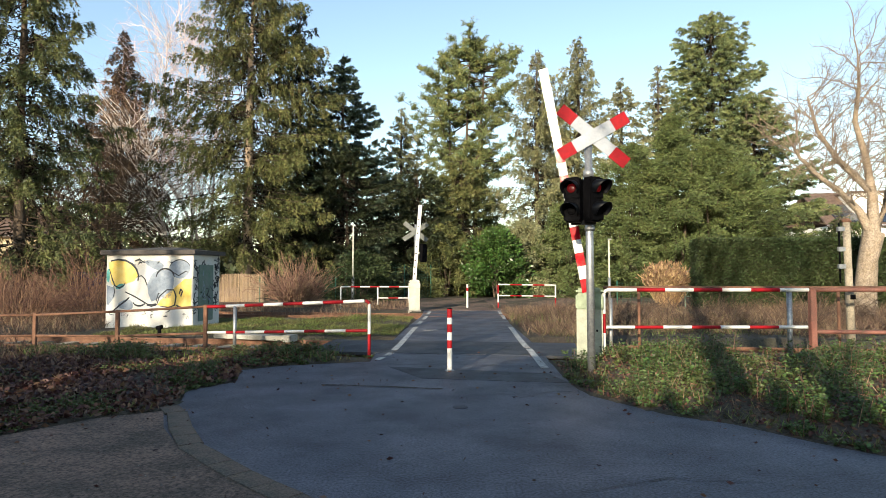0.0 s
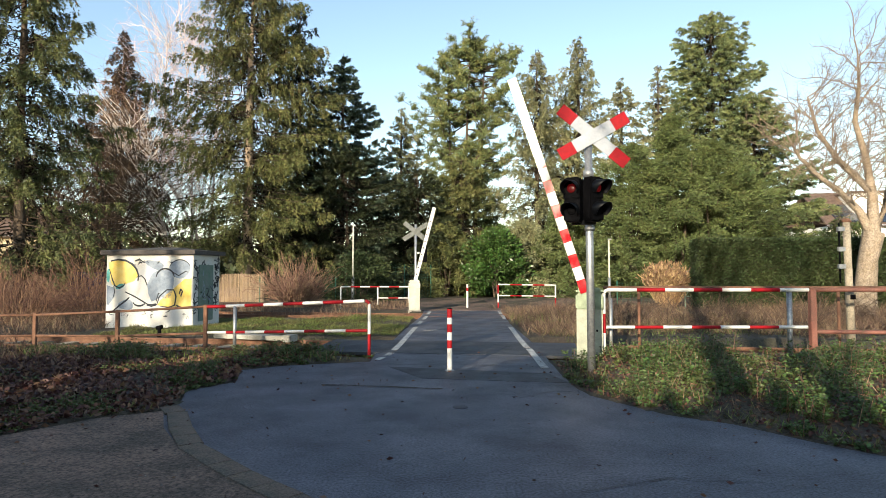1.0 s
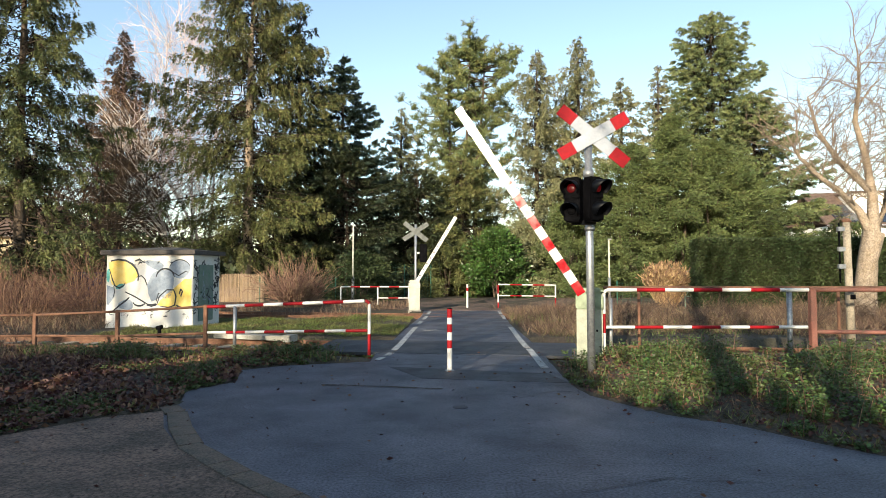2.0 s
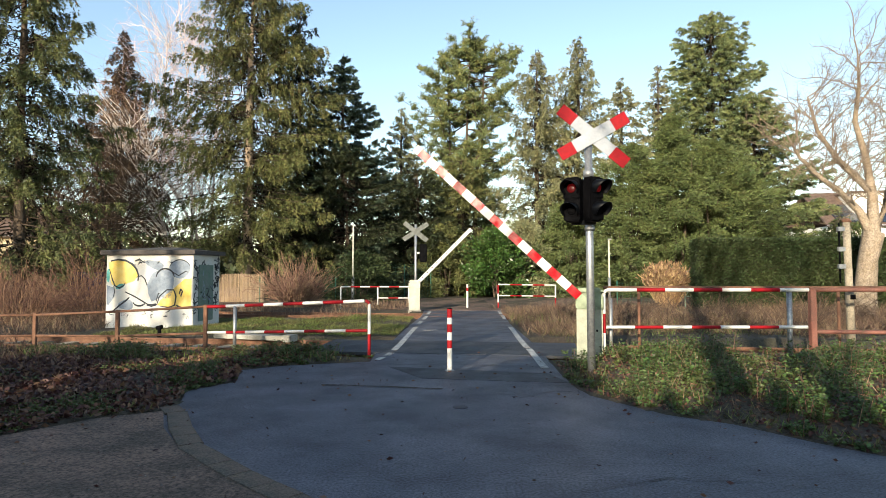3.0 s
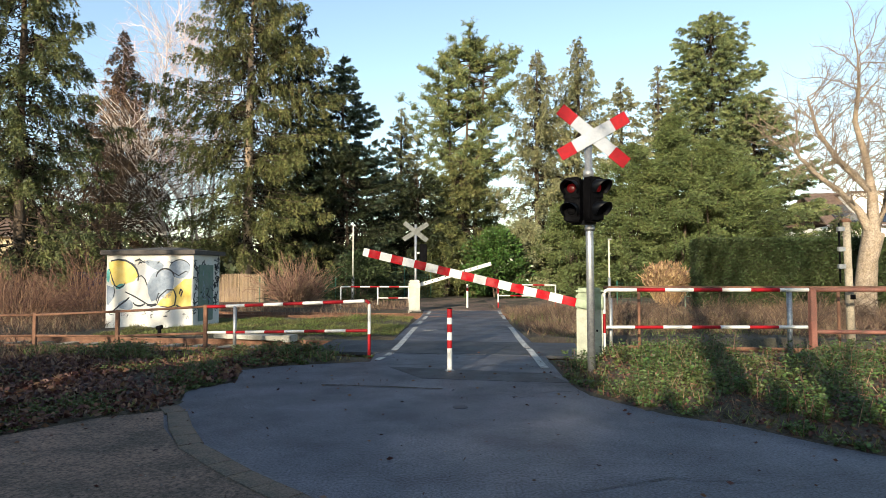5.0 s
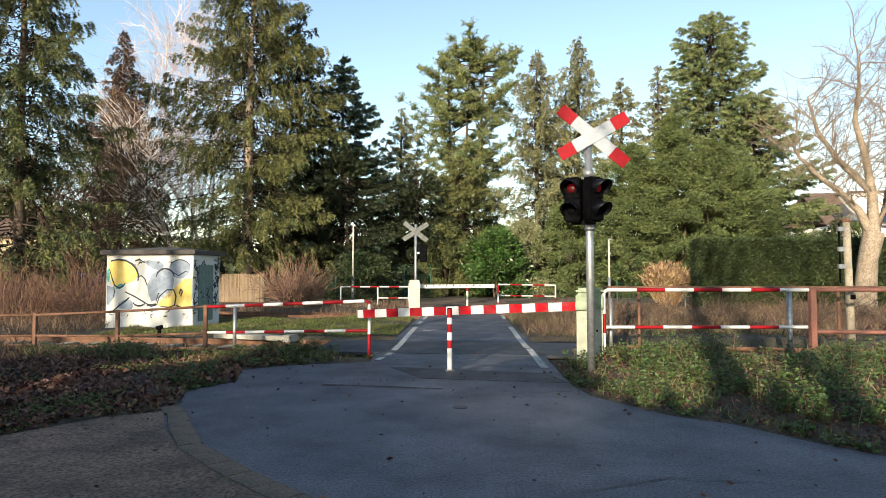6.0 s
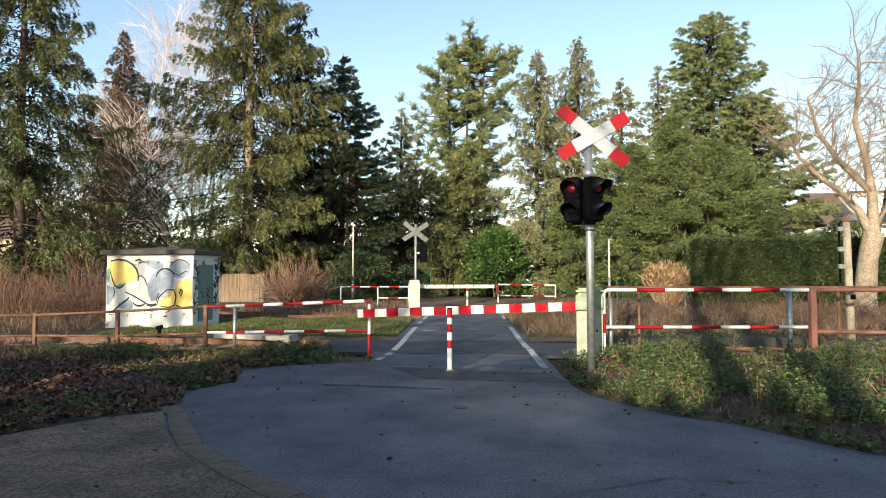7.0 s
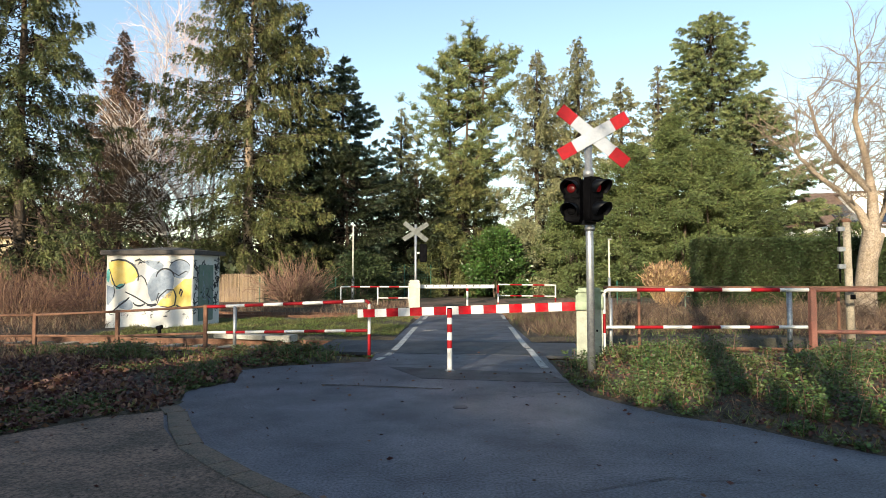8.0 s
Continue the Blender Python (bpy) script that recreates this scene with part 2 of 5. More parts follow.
# ---- trees ----
def conifer(name, x, y, height, radius, base, leaf, label, seed, z0=0.0, droop=0.25, hang=0.5, count=170, dense=7.0, shape=0.8, spray=0.17, lean=0.0, gap=0.15, trunk_r=None, finger=0.75, brush=0.085, bark=None, rough=0.35, levels=0, cones=0, per=38, lump=0.25):
    """A conifer: tapered trunk, whorls of drooping limbs, and along each limb branchlets bristling with needles."""
    rng = np.random.default_rng(seed)
    t = thing(name, pose(x, y, z0, 0, lean, rng.uniform(0, 360)), label, "tree", "conifers beyond the tracks")
    tr = trunk_r or height * 0.011 + 0.04
    hs = np.linspace(-0.3, height, 14)
    wob = np.cumsum(rng.normal(0, 0.03, (14, 2)), 0)
    tp = np.column_stack([wob, hs])
    v, f = tubes([(tp, tr * (1 - np.clip(hs / height, 0, 1)) ** 0.8 + 0.02)], 9)
    raw("trunk", v, f, bark or BARK, t, smooth=True)
    limbs, O, D, L, OUT, IP = [], [], [], [], [], []
    hh = base + (height - base) * ((np.arange(count) + rng.random(count)) / count) ** 0.9
    if levels:
        hh = base + (height - base) * (np.floor((hh - base) / (height - base) * levels) + 0.3 * rng.random(count)) / levels
    az = np.arange(count) * 2.399 + rng.normal(0, 0.4, count)
    bulge = 1 + rough * (0.6 * np.sin(az * 2 + hh * 0.9 + seed) + rng.normal(0, 0.4, count)) + lump * np.sin(az * 3 - hh * 1.7 + 2 * seed) * np.sin(hh * 1.1 + seed)
    s = np.linspace(0, 1, 6)
    for h, a, k in zip(hh, az, bulge):
        if rng.random() < gap:
            continue
        q = (h - base) / (height - base)
        R = radius * max((1 - q) ** shape * (0.72 + 0.28 * min(1, q * 5)), 0.03) * np.clip(k, 0.3, 1.5) * min(1, 0.25 + 6 * (1 - q)) + 0.12
        out = np.array([np.cos(a), np.sin(a), 0])
        lat = np.array([-np.sin(a), np.cos(a), 0])
        rise = R * (0.3 * (q ** 1.5) * s - droop * (1 - 0.8 * q) * s ** 1.3 + 0.14 * s ** 3)
        pts = np.outer(s * R, out)
        pts[:, 2] = h + rise
        pts[:, :2] += np.array([np.interp(h, hs, wob[:, 0]), np.interp(h, hs, wob[:, 1])])
        limbs.append((pts, np.linspace(max(0.014, tr * 0.15 * (1 - q) + 0.01), 0.007, 6)))
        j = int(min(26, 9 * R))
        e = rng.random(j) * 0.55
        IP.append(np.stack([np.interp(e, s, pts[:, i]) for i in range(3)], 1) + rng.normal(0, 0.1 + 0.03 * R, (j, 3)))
        m = int(3 + dense * R)
        tu = 1 - 0.82 * rng.random(m) ** 1.25
        tu[0] = 1.0
        side = np.where(np.arange(m) % 2, 1.0, -1.0) * rng.uniform(0.3, 1.1, m)
        side[0] = 0
        o = np.stack([np.interp(tu, s, pts[:, i]) for i in range(3)], 1)
        d = out + lat * side[:, None] + rng.normal(0, 0.16, (m, 3))
        d[:, 2] += (pts[-1, 2] - pts[-2, 2]) / (0.2 * R + 0.05) * 0.5 - hang * rng.uniform(0.2, 1.5, m)
        O.append(o), D.append(d)
        L.append(finger * (0.45 + 0.25 * min(R, 3.0) * (1.15 - tu)) * rng.uniform(0.55, 1.2, m) * min(1, 0.45 + 0.5 * R))
        OUT.append(np.tile(out, (m, 1)))
    v, f = tubes(limbs, 3)
    tagged(raw("branchwork", v, f, BARK, t), kind="stuff")
    # dead twigs that also darken the crown's gaps like inner shade
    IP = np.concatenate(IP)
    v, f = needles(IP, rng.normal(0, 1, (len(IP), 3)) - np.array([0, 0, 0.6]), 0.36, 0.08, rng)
    tagged(raw("inner_twigwork", v, f, SHADETWIG, t), "dead inner twigs, near black for the crown's inner shade", kind="stuff")
    O, D, L, OUT = np.concatenate(O), np.concatenate(D), np.concatenate(L), np.concatenate(OUT)
    D /= np.linalg.norm(D, axis=1)[:, None]
    k = np.repeat(np.arange(len(O)), np.maximum(6, per * (L / 0.6)).astype(int))
    n = len(k)
    u = rng.random(n) ** 0.85
    rad = rng.normal(size=(n, 3)) + np.array([0, 0, 0.35]) + 0.3 * OUT[k]
    rad -= D[k] * np.sum(rad * D[k], 1)[:, None]
    rad /= np.linalg.norm(rad, axis=1)[:, None] + 1e-9
    p = O[k] + D[k] * (L[k] * u)[:, None] + rad * (brush * (1.1 - 0.7 * u) * rng.random(n) ** 0.5)[:, None]
    p[:, 2] -= 0.22 * L[k] * u ** 2 * (0.3 + hang)
    size = spray * rng.uniform(0.6, 1.25, n)
    v, f = needles(p, D[k] * 0.75 + rad * 0.65 + rng.normal(0, 0.2, (n, 3)), size, size * 0.46, rng, rad + np.array([0, 0, 0.25]))
    raw("crown", v, f, leaf, t)
    if cones:
        c = rng.permutation(np.where(O[:, 2] > base + 0.4 * (height - base))[0])[:cones]
        v, f = leaves(O[c] + D[c] * L[c][:, None] * 0.8 - np.array([0, 0, 0.05]), np.array([[0, 0, -1.0]]) + rng.normal(0, 0.12, (len(c), 3)), 0.17, 0.055, rng)
        tagged(raw("cone_crop", v, f, CONE, t), "hanging brown cones", kind="stuff")
    return t


def bushy(name, x, y, height, radius, leaf, label, category, seed, z0=0.0, clumps=220, per=110, size=0.16, shape="cone", low=0.0, clump=0.45, ry=None, group="", stems=True, width=0.45, slim=False):
    """A dense evergreen: clumps of leaves over a lumpy outline, on several stems."""
    rng = np.random.default_rng(seed)
    t = thing(name, pose(x, y, z0), label, category, group)
    ry = ry or radius
    q = rng.random(clumps)
    a = rng.random(clumps) * 2 * np.pi
    if shape == "cone":
        prof = np.clip((1 - q) ** 0.62 * (0.8 + 0.2 * np.minimum(1, q * 6)), 0.05, 1)
    elif shape == "round":
        prof = np.sqrt(np.clip(1 - (2 * q - 1) ** 2, 0.02, 1))
    else:
        prof = np.clip(np.sqrt(np.clip(1 - q ** 2.6, 0, 1)), 0.08, 1)
    lump = 1 + 0.14 * np.sin(3 * a + seed) * np.sin(5 * q + seed) + rng.normal(0, 0.2, clumps)
    inner = rng.random(clumps) ** 0.3
    c = np.stack([np.cos(a) * radius * prof * lump * inner, np.sin(a) * ry * prof * lump * inner, low + (height - low) * q], 1)
    n = clumps * per
    ci = np.repeat(np.arange(clumps), per)
    facing = (unit(rng, clumps * 6) + np.repeat(np.stack([np.cos(a), np.sin(a), np.full(clumps, 0.5)], 1), 6, 0))[ci * 6 + rng.integers(0, 6, n)]
    off = unit(rng, n) * (rng.random(n) ** 0.45)[:, None] * clump * rng.uniform(0.5, 1.25, clumps)[ci][:, None] * np.array([1, 1, 0.75])
    way = off + np.stack([np.cos(a[ci]) * 0.35, np.sin(a[ci]) * 0.35, np.full(n, 0.05)], 1) + rng.normal(0, 0.25, (n, 3))
    s = size * rng.uniform(0.6, 1.3, n)
    v, f = needles(c[ci] + off, way, s, s * width, rng, facing) if slim else leaves(c[ci] + off, way, s, s * width, rng)
    raw("crown", v, f, leaf, t)
    if stems:
        paths = []
        for i in range(7):
            b = rng.uniform(0, 6.28)
            r = radius * rng.uniform(0.05, 0.35)
            top = height * rng.uniform(0.55, 0.85)
            s6 = np.linspace(0, 1, 6)
            paths.append((np.stack([np.cos(b) * r * (0.2 + s6), np.sin(b) * r * (0.2 + s6), s6 * top - 0.2], 1), np.linspace(0.05 + height * 0.008, 0.015, 6)))
        v, f = tubes(paths, 6)
        raw("trunk", v, f, BARK, t, smooth=True)
    return t


def grow(rng, start, way, length, radius, depth, out, spread=0.7, up=0.12, segs=5, kids=(3, 5), shrink=0.66, wander=0.16, least=0.006):
    """Bare branching wood: appends (points, radii, depth) to out."""
    pts, p, d = [np.array(start, float)], np.array(start, float), np.array(way, float)
    for i in range(segs):
        d = d + rng.normal(0, wander, 3) + np.array([0, 0, up])
        d /= np.linalg.norm(d)
        p = p + d * length / segs
        pts.append(p)
    tip = radius * (0.55 if depth else 0.25)
    out.append((np.array(pts), np.linspace(radius, tip, segs + 1), depth))
    if not depth:
        return
    for i in range(rng.integers(kids[0], kids[1] + 1)):
        s = rng.uniform(0.35, 1.0) if i else 1.0
        k = min(int(s * segs), segs)
        e = d + unit(rng, 1)[0] * spread * (1.0 if i else 0.5)
        e /= np.linalg.norm(e)
        grow(rng, pts[k], e, length * shrink * rng.uniform(0.7, 1.15), max(radius * (0.72 if not i else 0.5), least), depth - 1, out, spread, up, max(3, segs - 1), kids, shrink, wander, least)


def wood(t, out, bark, twig, thick=2):
    """Splits grown wood into trunk and limbs (bark) and fine twigs."""
    big = [(p, r) for p, r, d in out if d >= thick]
    fine = [(p, r) for p, r, d in out if d < thick]
    if big:
        v, f = tubes(big, 8)
        raw("trunk", v, f, bark, t, smooth=True)
    if fine:
        v, f = tubes(fine, 3)
        tagged(raw("twig_crown", v, f, twig, t), kind="stuff")


# ---- ground, road, tracks ----
ROAD = [(-0.75, 24.66), (-0.76, 20.67), (-0.99, 16.29), (-1.1, 13.1), (-1.25, 11.3), (-1.21, 9.95), (-2.54, 9.5), (-3.05, 9.05), (-2.8, 8.1), (-3.2, 7.45),
        (-2.95, 6.72), (-3.0, 6.35), (-3.5, 6.05), (-4.0, 5.34), (-6.2, 2.6), (-11.0, -2.5), (-11.0, -14.0), (12.0, -14.0), (12.0, -4.5), (7.5, 0.6), (4.6, 3.4),
        (3.53, 4.8), (3.23, 5.16), (2.82, 5.8), (2.31, 6.2), (1.79, 7.12), (1.7, 7.6), (1.72, 8.83), (1.84, 11.04), (1.92, 13.44), (1.97, 17.2), (2.14, 21.25), (2.36, 24.66)]


def inside_and_gap(px, py, poly):
    """Whether points lie in a polygon, and how far they are from its edge."""
    ins, gap = np.zeros(px.shape, bool), np.full(px.shape, 1e9)
    for (x0, y0), (x1, y1) in zip(poly, poly[1:] + poly[:1]):
        cross = ((y0 > py) != (y1 > py)) & (px < (x1 - x0) * (py - y0) / (y1 - y0 + 1e-12) + x0)
        ins ^= cross
        dx, dy = x1 - x0, y1 - y0
        s = np.clip(((px - x0) * dx + (py - y0) * dy) / (dx * dx + dy * dy), 0, 1)
        gap = np.minimum(gap, np.hypot(px - x0 - s * dx, py - y0 - s * dy))
    return ins, gap


TRACK = np.array([-0.9903, 0.1386])
ACROSS = np.array([0.1386, 0.9903])


def height(px, py):
    """The ground's height: flush with the road, banks beside it, a flat trackbed."""
    px, py = np.asarray(px, float), np.asarray(py, float)
    ins, gap = inside_and_gap(px, py, ROAD)
    bumps = 0.05 * np.sin(px * 1.7 + 0.6 * py) * np.sin(py * 1.3 - 0.4 * px) + 0.025 * np.sin(px * 5.1) * np.sin(py * 4.3)
    soft = np.clip(gap / 0.8, 0, 1)
    bank = np.where((px > 0) & (py < 9.6), 0.15, 0.08) * np.clip(gap / 1.6, 0, 1) * (py < 10.6)
    z = 0.015 + soft * (bumps + bank)
    across = px * ACROSS[0] + py * ACROSS[1]
    bed = (across > 10.2) & (across < 13.6) | (across > 19.6) & (across < 22.6)
    z = np.where(bed, -0.125 + 0.2 * bumps, z)
    z = np.where((across > 10.0) & (px < -3), z - 0.02 * np.clip(-px - 3, 0, 8), z)
    far = np.clip((np.hypot(px, py) - 60) / 40, 0, 1)
    return np.where(ins, -0.06, z * (1 - far))


gx = np.concatenate([[-600, -300, -150, -80, -50], np.arange(-36, -14, 1.0), np.arange(-14, 14, 0.2), np.arange(14, 38, 1.0), [50, 80, 150, 300, 600]])
gy = np.concatenate([[-200, -80, -40], np.arange(-20, 1, 1.0), np.arange(1, 15, 0.2), np.arange(15, 30, 0.4), np.arange(30, 60, 2.0), [80, 120, 200, 400, 900]])
GX, GY = np.meshgrid(gx, gy)
nx = len(gx)
ii = (np.arange(len(gy) - 1)[:, None] * nx + np.arange(nx - 1)[None]).ravel()
ground = raw("ground", np.column_stack([GX.ravel(), GY.ravel(), height(GX, GY).ravel()]), np.stack([ii, ii + 1, ii + nx + 1, ii + nx], 1), SOIL, smooth=True)
tagged(ground, "brown soil with patchy grass and leaf litter", "ground", kind="structure")


def sheet(name, poly, z, material, label, category, thick=0.06, kind="structure"):
    bm = bmesh.new()
    f = bm.faces.new([bm.verts.new((x, y, z)) for x, y in poly])
    if f.normal.z < 0:
        f.normal_flip()
    r = bmesh.ops.extrude_face_region(bm, geom=[f])
    for v in r["geom"]:
        if isinstance(v, bmesh.types.BMVert):
            v.co.z -= thick
    bmesh.ops.recalc_face_normals(bm, faces=bm.faces[:])
    bmesh.ops.triangulate(bm, faces=bm.faces[:])
    return tagged(part(name, bm, material), label, category, kind=kind)


def strip(poly_a, poly_b):
    return list(poly_a) + list(reversed(poly_b))


sheet("road", ROAD, 0.0, ASPHALT, "dark worn asphalt lane leading over the tracks", "road")
sheet("road_shoulder", [(-2.95, 6.33), (-2.62, 5.63), (-2.19, 5.0), (-1.58, 4.37), (-0.98, 3.85), (-0.2, 3.0), (0.6, 1.6), (0.8, -12), (-10.8, -12), (-10.8, -2.5), (-6.1, 2.6), (-3.95, 5.36), (-3.45, 6.02)], 0.012, OLD_ASPHALT, "older brownish rough asphalt shoulder", "road", 0.05)
sheet("far_road", [(-40, 28.3), (-5, 28.0), (-0.9, 24.0), (2.5, 24.0), (5.4, 26.2), (40, 27.0), (40, 36), (-40, 36)], 0.02, OLD_ASPHALT, "side street beyond the crossing, dusty asphalt", "road", 0.08)
sheet("crossing_surface", [(-2.55, 11.25), (2.45, 10.55), (2.78, 12.55), (-2.4, 13.3)], 0.006, DARK_ASPHALT, "dark asphalt infill between the rails", "road", 0.05)
# an old cut in the asphalt that was filled darker
sheet("road_patch", [(-0.85, 9.4), (1.55, 8.75), (1.68, 8.0), (-0.3, 8.35)], 0.004, DARK_ASPHALT, "darker patch of repaired asphalt", "road", 0.02)


def line_piece(pts, w, z=0.009):
    pts = np.array(pts, float)
    tan = np.gradient(pts, axis=0)
    nor = np.column_stack([-tan[:, 1], tan[:, 0]]) / np.linalg.norm(tan, axis=1)[:, None] * w / 2
    return [tuple(p) for p in pts + nor] + [tuple(p) for p in (pts - nor)[::-1]]


marking = [("l", [(-1.12, 10.1), (-1.05, 10.4)]), ("l", [(-1.0, 10.62), (-0.95, 11.0)]), ("l", [(-0.93, 11.4), (-0.88, 12.6), (-0.85, 13.4), (-0.8, 15.0), (-0.75, 16.3)]),
           ("l", [(-0.72, 17.2), (-0.66, 18.3)]), ("l", [(-0.62, 19.2), (-0.57, 20.6)]), ("l", [(-0.55, 21.6), (-0.5, 23.2)]),
           ("r", [(1.57, 9.2), (1.62, 10.4), (1.67, 11.6)]), ("r", [(1.66, 11.8), (1.72, 13.6), (1.8, 15.2), (1.85, 16.4)]), ("r", [(2.0, 19.4), (2.1, 21.0)]), ("r", [(2.14, 21.9), (2.22, 23.6)])]
for side, pts in marking:
    ob = sheet("road_marking", line_piece(pts, 0.12), 0.0105, LINEWHITE, "worn white edge line painted on the lane", "road marking", 0.004, kind="structure")
sheet("road_marking", [(-0.5, 15.4), (-0.12, 15.4), (-0.12, 15.52), (-0.5, 15.52)], 0.0105, LINEWHITE, "short white dash painted on the lane", "road marking", 0.004)

# kerb stones round the corner of the lane
kerb = thing("kerb", pose(0, 0, 0), "row of flush weathered concrete kerb stones", "kerb", kind="structure")
kp = np.array([(-3.0, 6.55), (-2.72, 6.15), (-2.46, 5.63), (-2.08, 5.0), (-1.5, 4.37), (-0.95, 3.85), (-0.3, 3.15)])
ks = np.concatenate([[0], np.cumsum(np.linalg.norm(np.diff(kp, axis=0), axis=1))])
stone_bm = box(-0.1665, 0.1665, -0.1, 0.1, -0.1, 0.02, 0.004)
stone = part("kerb_stone", stone_bm, KERB, kerb)
for i, s in enumerate(np.arange(0.2, 4.5, 0.334)):
    px, py = np.interp(s, ks, kp[:, 0]), np.interp(s, ks, kp[:, 1])
    qx, qy = np.interp(s + 0.05, ks, kp[:, 0]), np.interp(s + 0.05, ks, kp[:, 1])
    ob = stone if i == 0 else new("kerb_stone", stone.data)
    ob.parent = kerb
    ob.matrix_basis = pose(px, py, random.uniform(-0.003, 0.002), random.uniform(-0.6, 0.6), 0, math.degrees(math.atan2(qy - py, qx - px)) + random.uniform(-2, 2))


def rail_track(name, near, label):
    """Two rails on ballast; near is the line's distance along ACROSS to the near rail."""
    t = thing(name, pose(0, 0, 0), label, "railway track", kind="structure")
    rz = math.atan2(TRACK[1], TRACK[0])
    m = Matrix.Rotation(rz, 4, "Z")
    for k, d in (("near", near), ("far", near + 1.5)):
        bm = bmesh.new()
        add_box(bm, -45, 45, -0.035, 0.035, -0.035, 0.004, 0.008, 1)
        add_box(bm, -45, 45, -0.01, 0.01, -0.13, -0.03)
        add_box(bm, -45, 45, -0.065, 0.065, -0.15, -0.12)
        r = part("rail", bm, [RUST, RUST], t)
        r.matrix_basis = Matrix.Translation((*(ACROSS * d), 0.0)) @ m
    sleeper = None
    for i in range(-22, 22):
        c = ACROSS * (near + 0.75) + TRACK * (i * 0.65)
        if -3 < c[0] < 3:
            continue
        if sleeper is None:
            sleeper = part("sleeper", box(-0.12, 0.12, -1.2, 1.2, -0.2, -0.08, 0.01), WOOD, t)
            ob = sleeper
        else:
            ob = new("sleeper", sleeper.data)
            ob.parent = t
        ob.matrix_basis = Matrix.Translation((c[0], c[1], -0.03)) @ m
    return t


rail_track("railway_track", 11.1, "rusty rails in weedy ballast beside the crossing")
rail_track("railway_track", 20.3, "second rusty track beyond the grass strip")


def stones(name, count, a0, a1, b0, b1, seed, size=0.05):
    """Loose ballast stones between the rails."""
    rng = np.random.default_rng(seed)
    along, acr = rng.uniform(b0, b1, count), rng.uniform(a0, a1, count)
    x, y = TRACK[0] * along + ACROSS[0] * acr, TRACK[1] * along + ACROSS[1] * acr
    keep = (x < -2.6) | (x > 2.7)
    x, y = x[keep], y[keep]
    n = len(x)
    z = height(x, y) + 0.015
    corners = np.array([(1, 0, 0), (0, 1, 0), (-1, 0, 0), (0, -1, 0), (0, 0, 1), (0, 0, -1)], float)
    s = size * rng.uniform(0.5, 1.3, (n, 1, 1)) * rng.uniform(0.6, 1.2, (n, 6, 1))
    v = np.stack([x, y, z], 1)[:, None] + corners * s
    tri = np.array([(0, 1, 4), (1, 2, 4), (2, 3, 4), (3, 0, 4), (1, 0, 5), (2, 1, 5), (3, 2, 5), (0, 3, 5)])
    f = (np.arange(n)[:, None, None] * 6 + tri).reshape(-1, 3)
    ob = raw(name, v.reshape(-1, 3), f, BALLAST)
    return tagged(ob, "brown ballast stones between rusty rails", "ballast", kind="stuff")


stones("ballast", 5000, 10.3, 13.4, -13, 14, 5)


# ---- level crossing barriers ----
def barrier(name, x, y, rz, pivot_z, length, bands, housing, top, label, side, h=1.23, w=0.41, gap=0.0):
    t = thing(name, pose(x, y, 0, 0, 0, rz), label, "level crossing barrier", "barriers of the level crossing")
    part("plinth", box(-w / 2 - 0.04, w / 2 + 0.04, -0.24, 0.2, -0.15, 0.07, 0.015), CONCRETE, t)
    bm = box(-w / 2, w / 2, -0.2, 0.16, 0.07, h * 0.72, 0.012)
    body = part("housing", bm, housing, t)
    part("door_panel", box(-w / 2 + 0.04, w / 2 - 0.04, -0.212, -0.198, 0.16, h * 0.66, 0.006), housing, body)
    part("lock", rod((w / 2 - 0.09, -0.222, h * 0.45), (w / 2 - 0.09, -0.205, h * 0.45), 0.018), BLACK, body)
    hood = box(-w / 2 - 0.012, w / 2 + 0.012, -0.212, 0.172, h * 0.72 + 0.002, h - 0.1, 0.02)
    hd = part("hood", hood, top, t)
    bm = box(-w / 2 - 0.004, w / 2 + 0.004, -0.2, 0.165, h - 0.1, h, 0.035)
    part("lid", bm, top, hd)
    part("axle", rod((0.03, 0.1 * side, pivot_z), (0.03, 0.3 * side, pivot_z), 0.05), GALV, t)
    bm = bmesh.new()
    # bands along the boom, with half a band at its tip
    clamp = 0.22
    step = (length - clamp) / (bands - 0.5)
    for i in range(bands):
        add_box(bm, -min(clamp + (i + 1) * step, length), -clamp - i * step, -0.03, 0.03, -0.07, 0.07, 0.0, i % 2)
    bmesh.ops.remove_doubles(bm, verts=bm.verts[:], dist=0.0005)
    add_box(bm, -clamp - 0.02, 0.12, -0.022, 0.022, -0.062, 0.062, 0.01, 2)
    arm = part("boom", bm, [BOOMRED, BOOMWHITE, HOUSETOP] if gap == 0 else [WHITE, WHITE, WHITE], t, "red and white striped boom" if gap == 0 else "pale back of the boom")
    if gap:
        for i in range(9):
            part("bolt", rod((-(0.5 + i * gap), 0.028, 0.02), (-(0.5 + i * gap), 0.038, 0.02), 0.028, n=8), BLACK, arm)
    arm.matrix_basis = pose(0, 0.25 * side, pivot_z)
    return t, arm


near_barrier, near_boom = barrier("barrier", 2.4, 9.75, -14.0, 0.95, 3.95, 18, HOUSING, HOUSETOP, "pale green barrier machine with a striped boom beside the lane", -1)
far_barrier, far_boom = barrier("barrier", -1.12, 23.25, 188.0, 0.97, 3.25, 2, CREAM, CREAM, "cream barrier machine with a pale boom beyond the tracks", -1, gap=0.27)


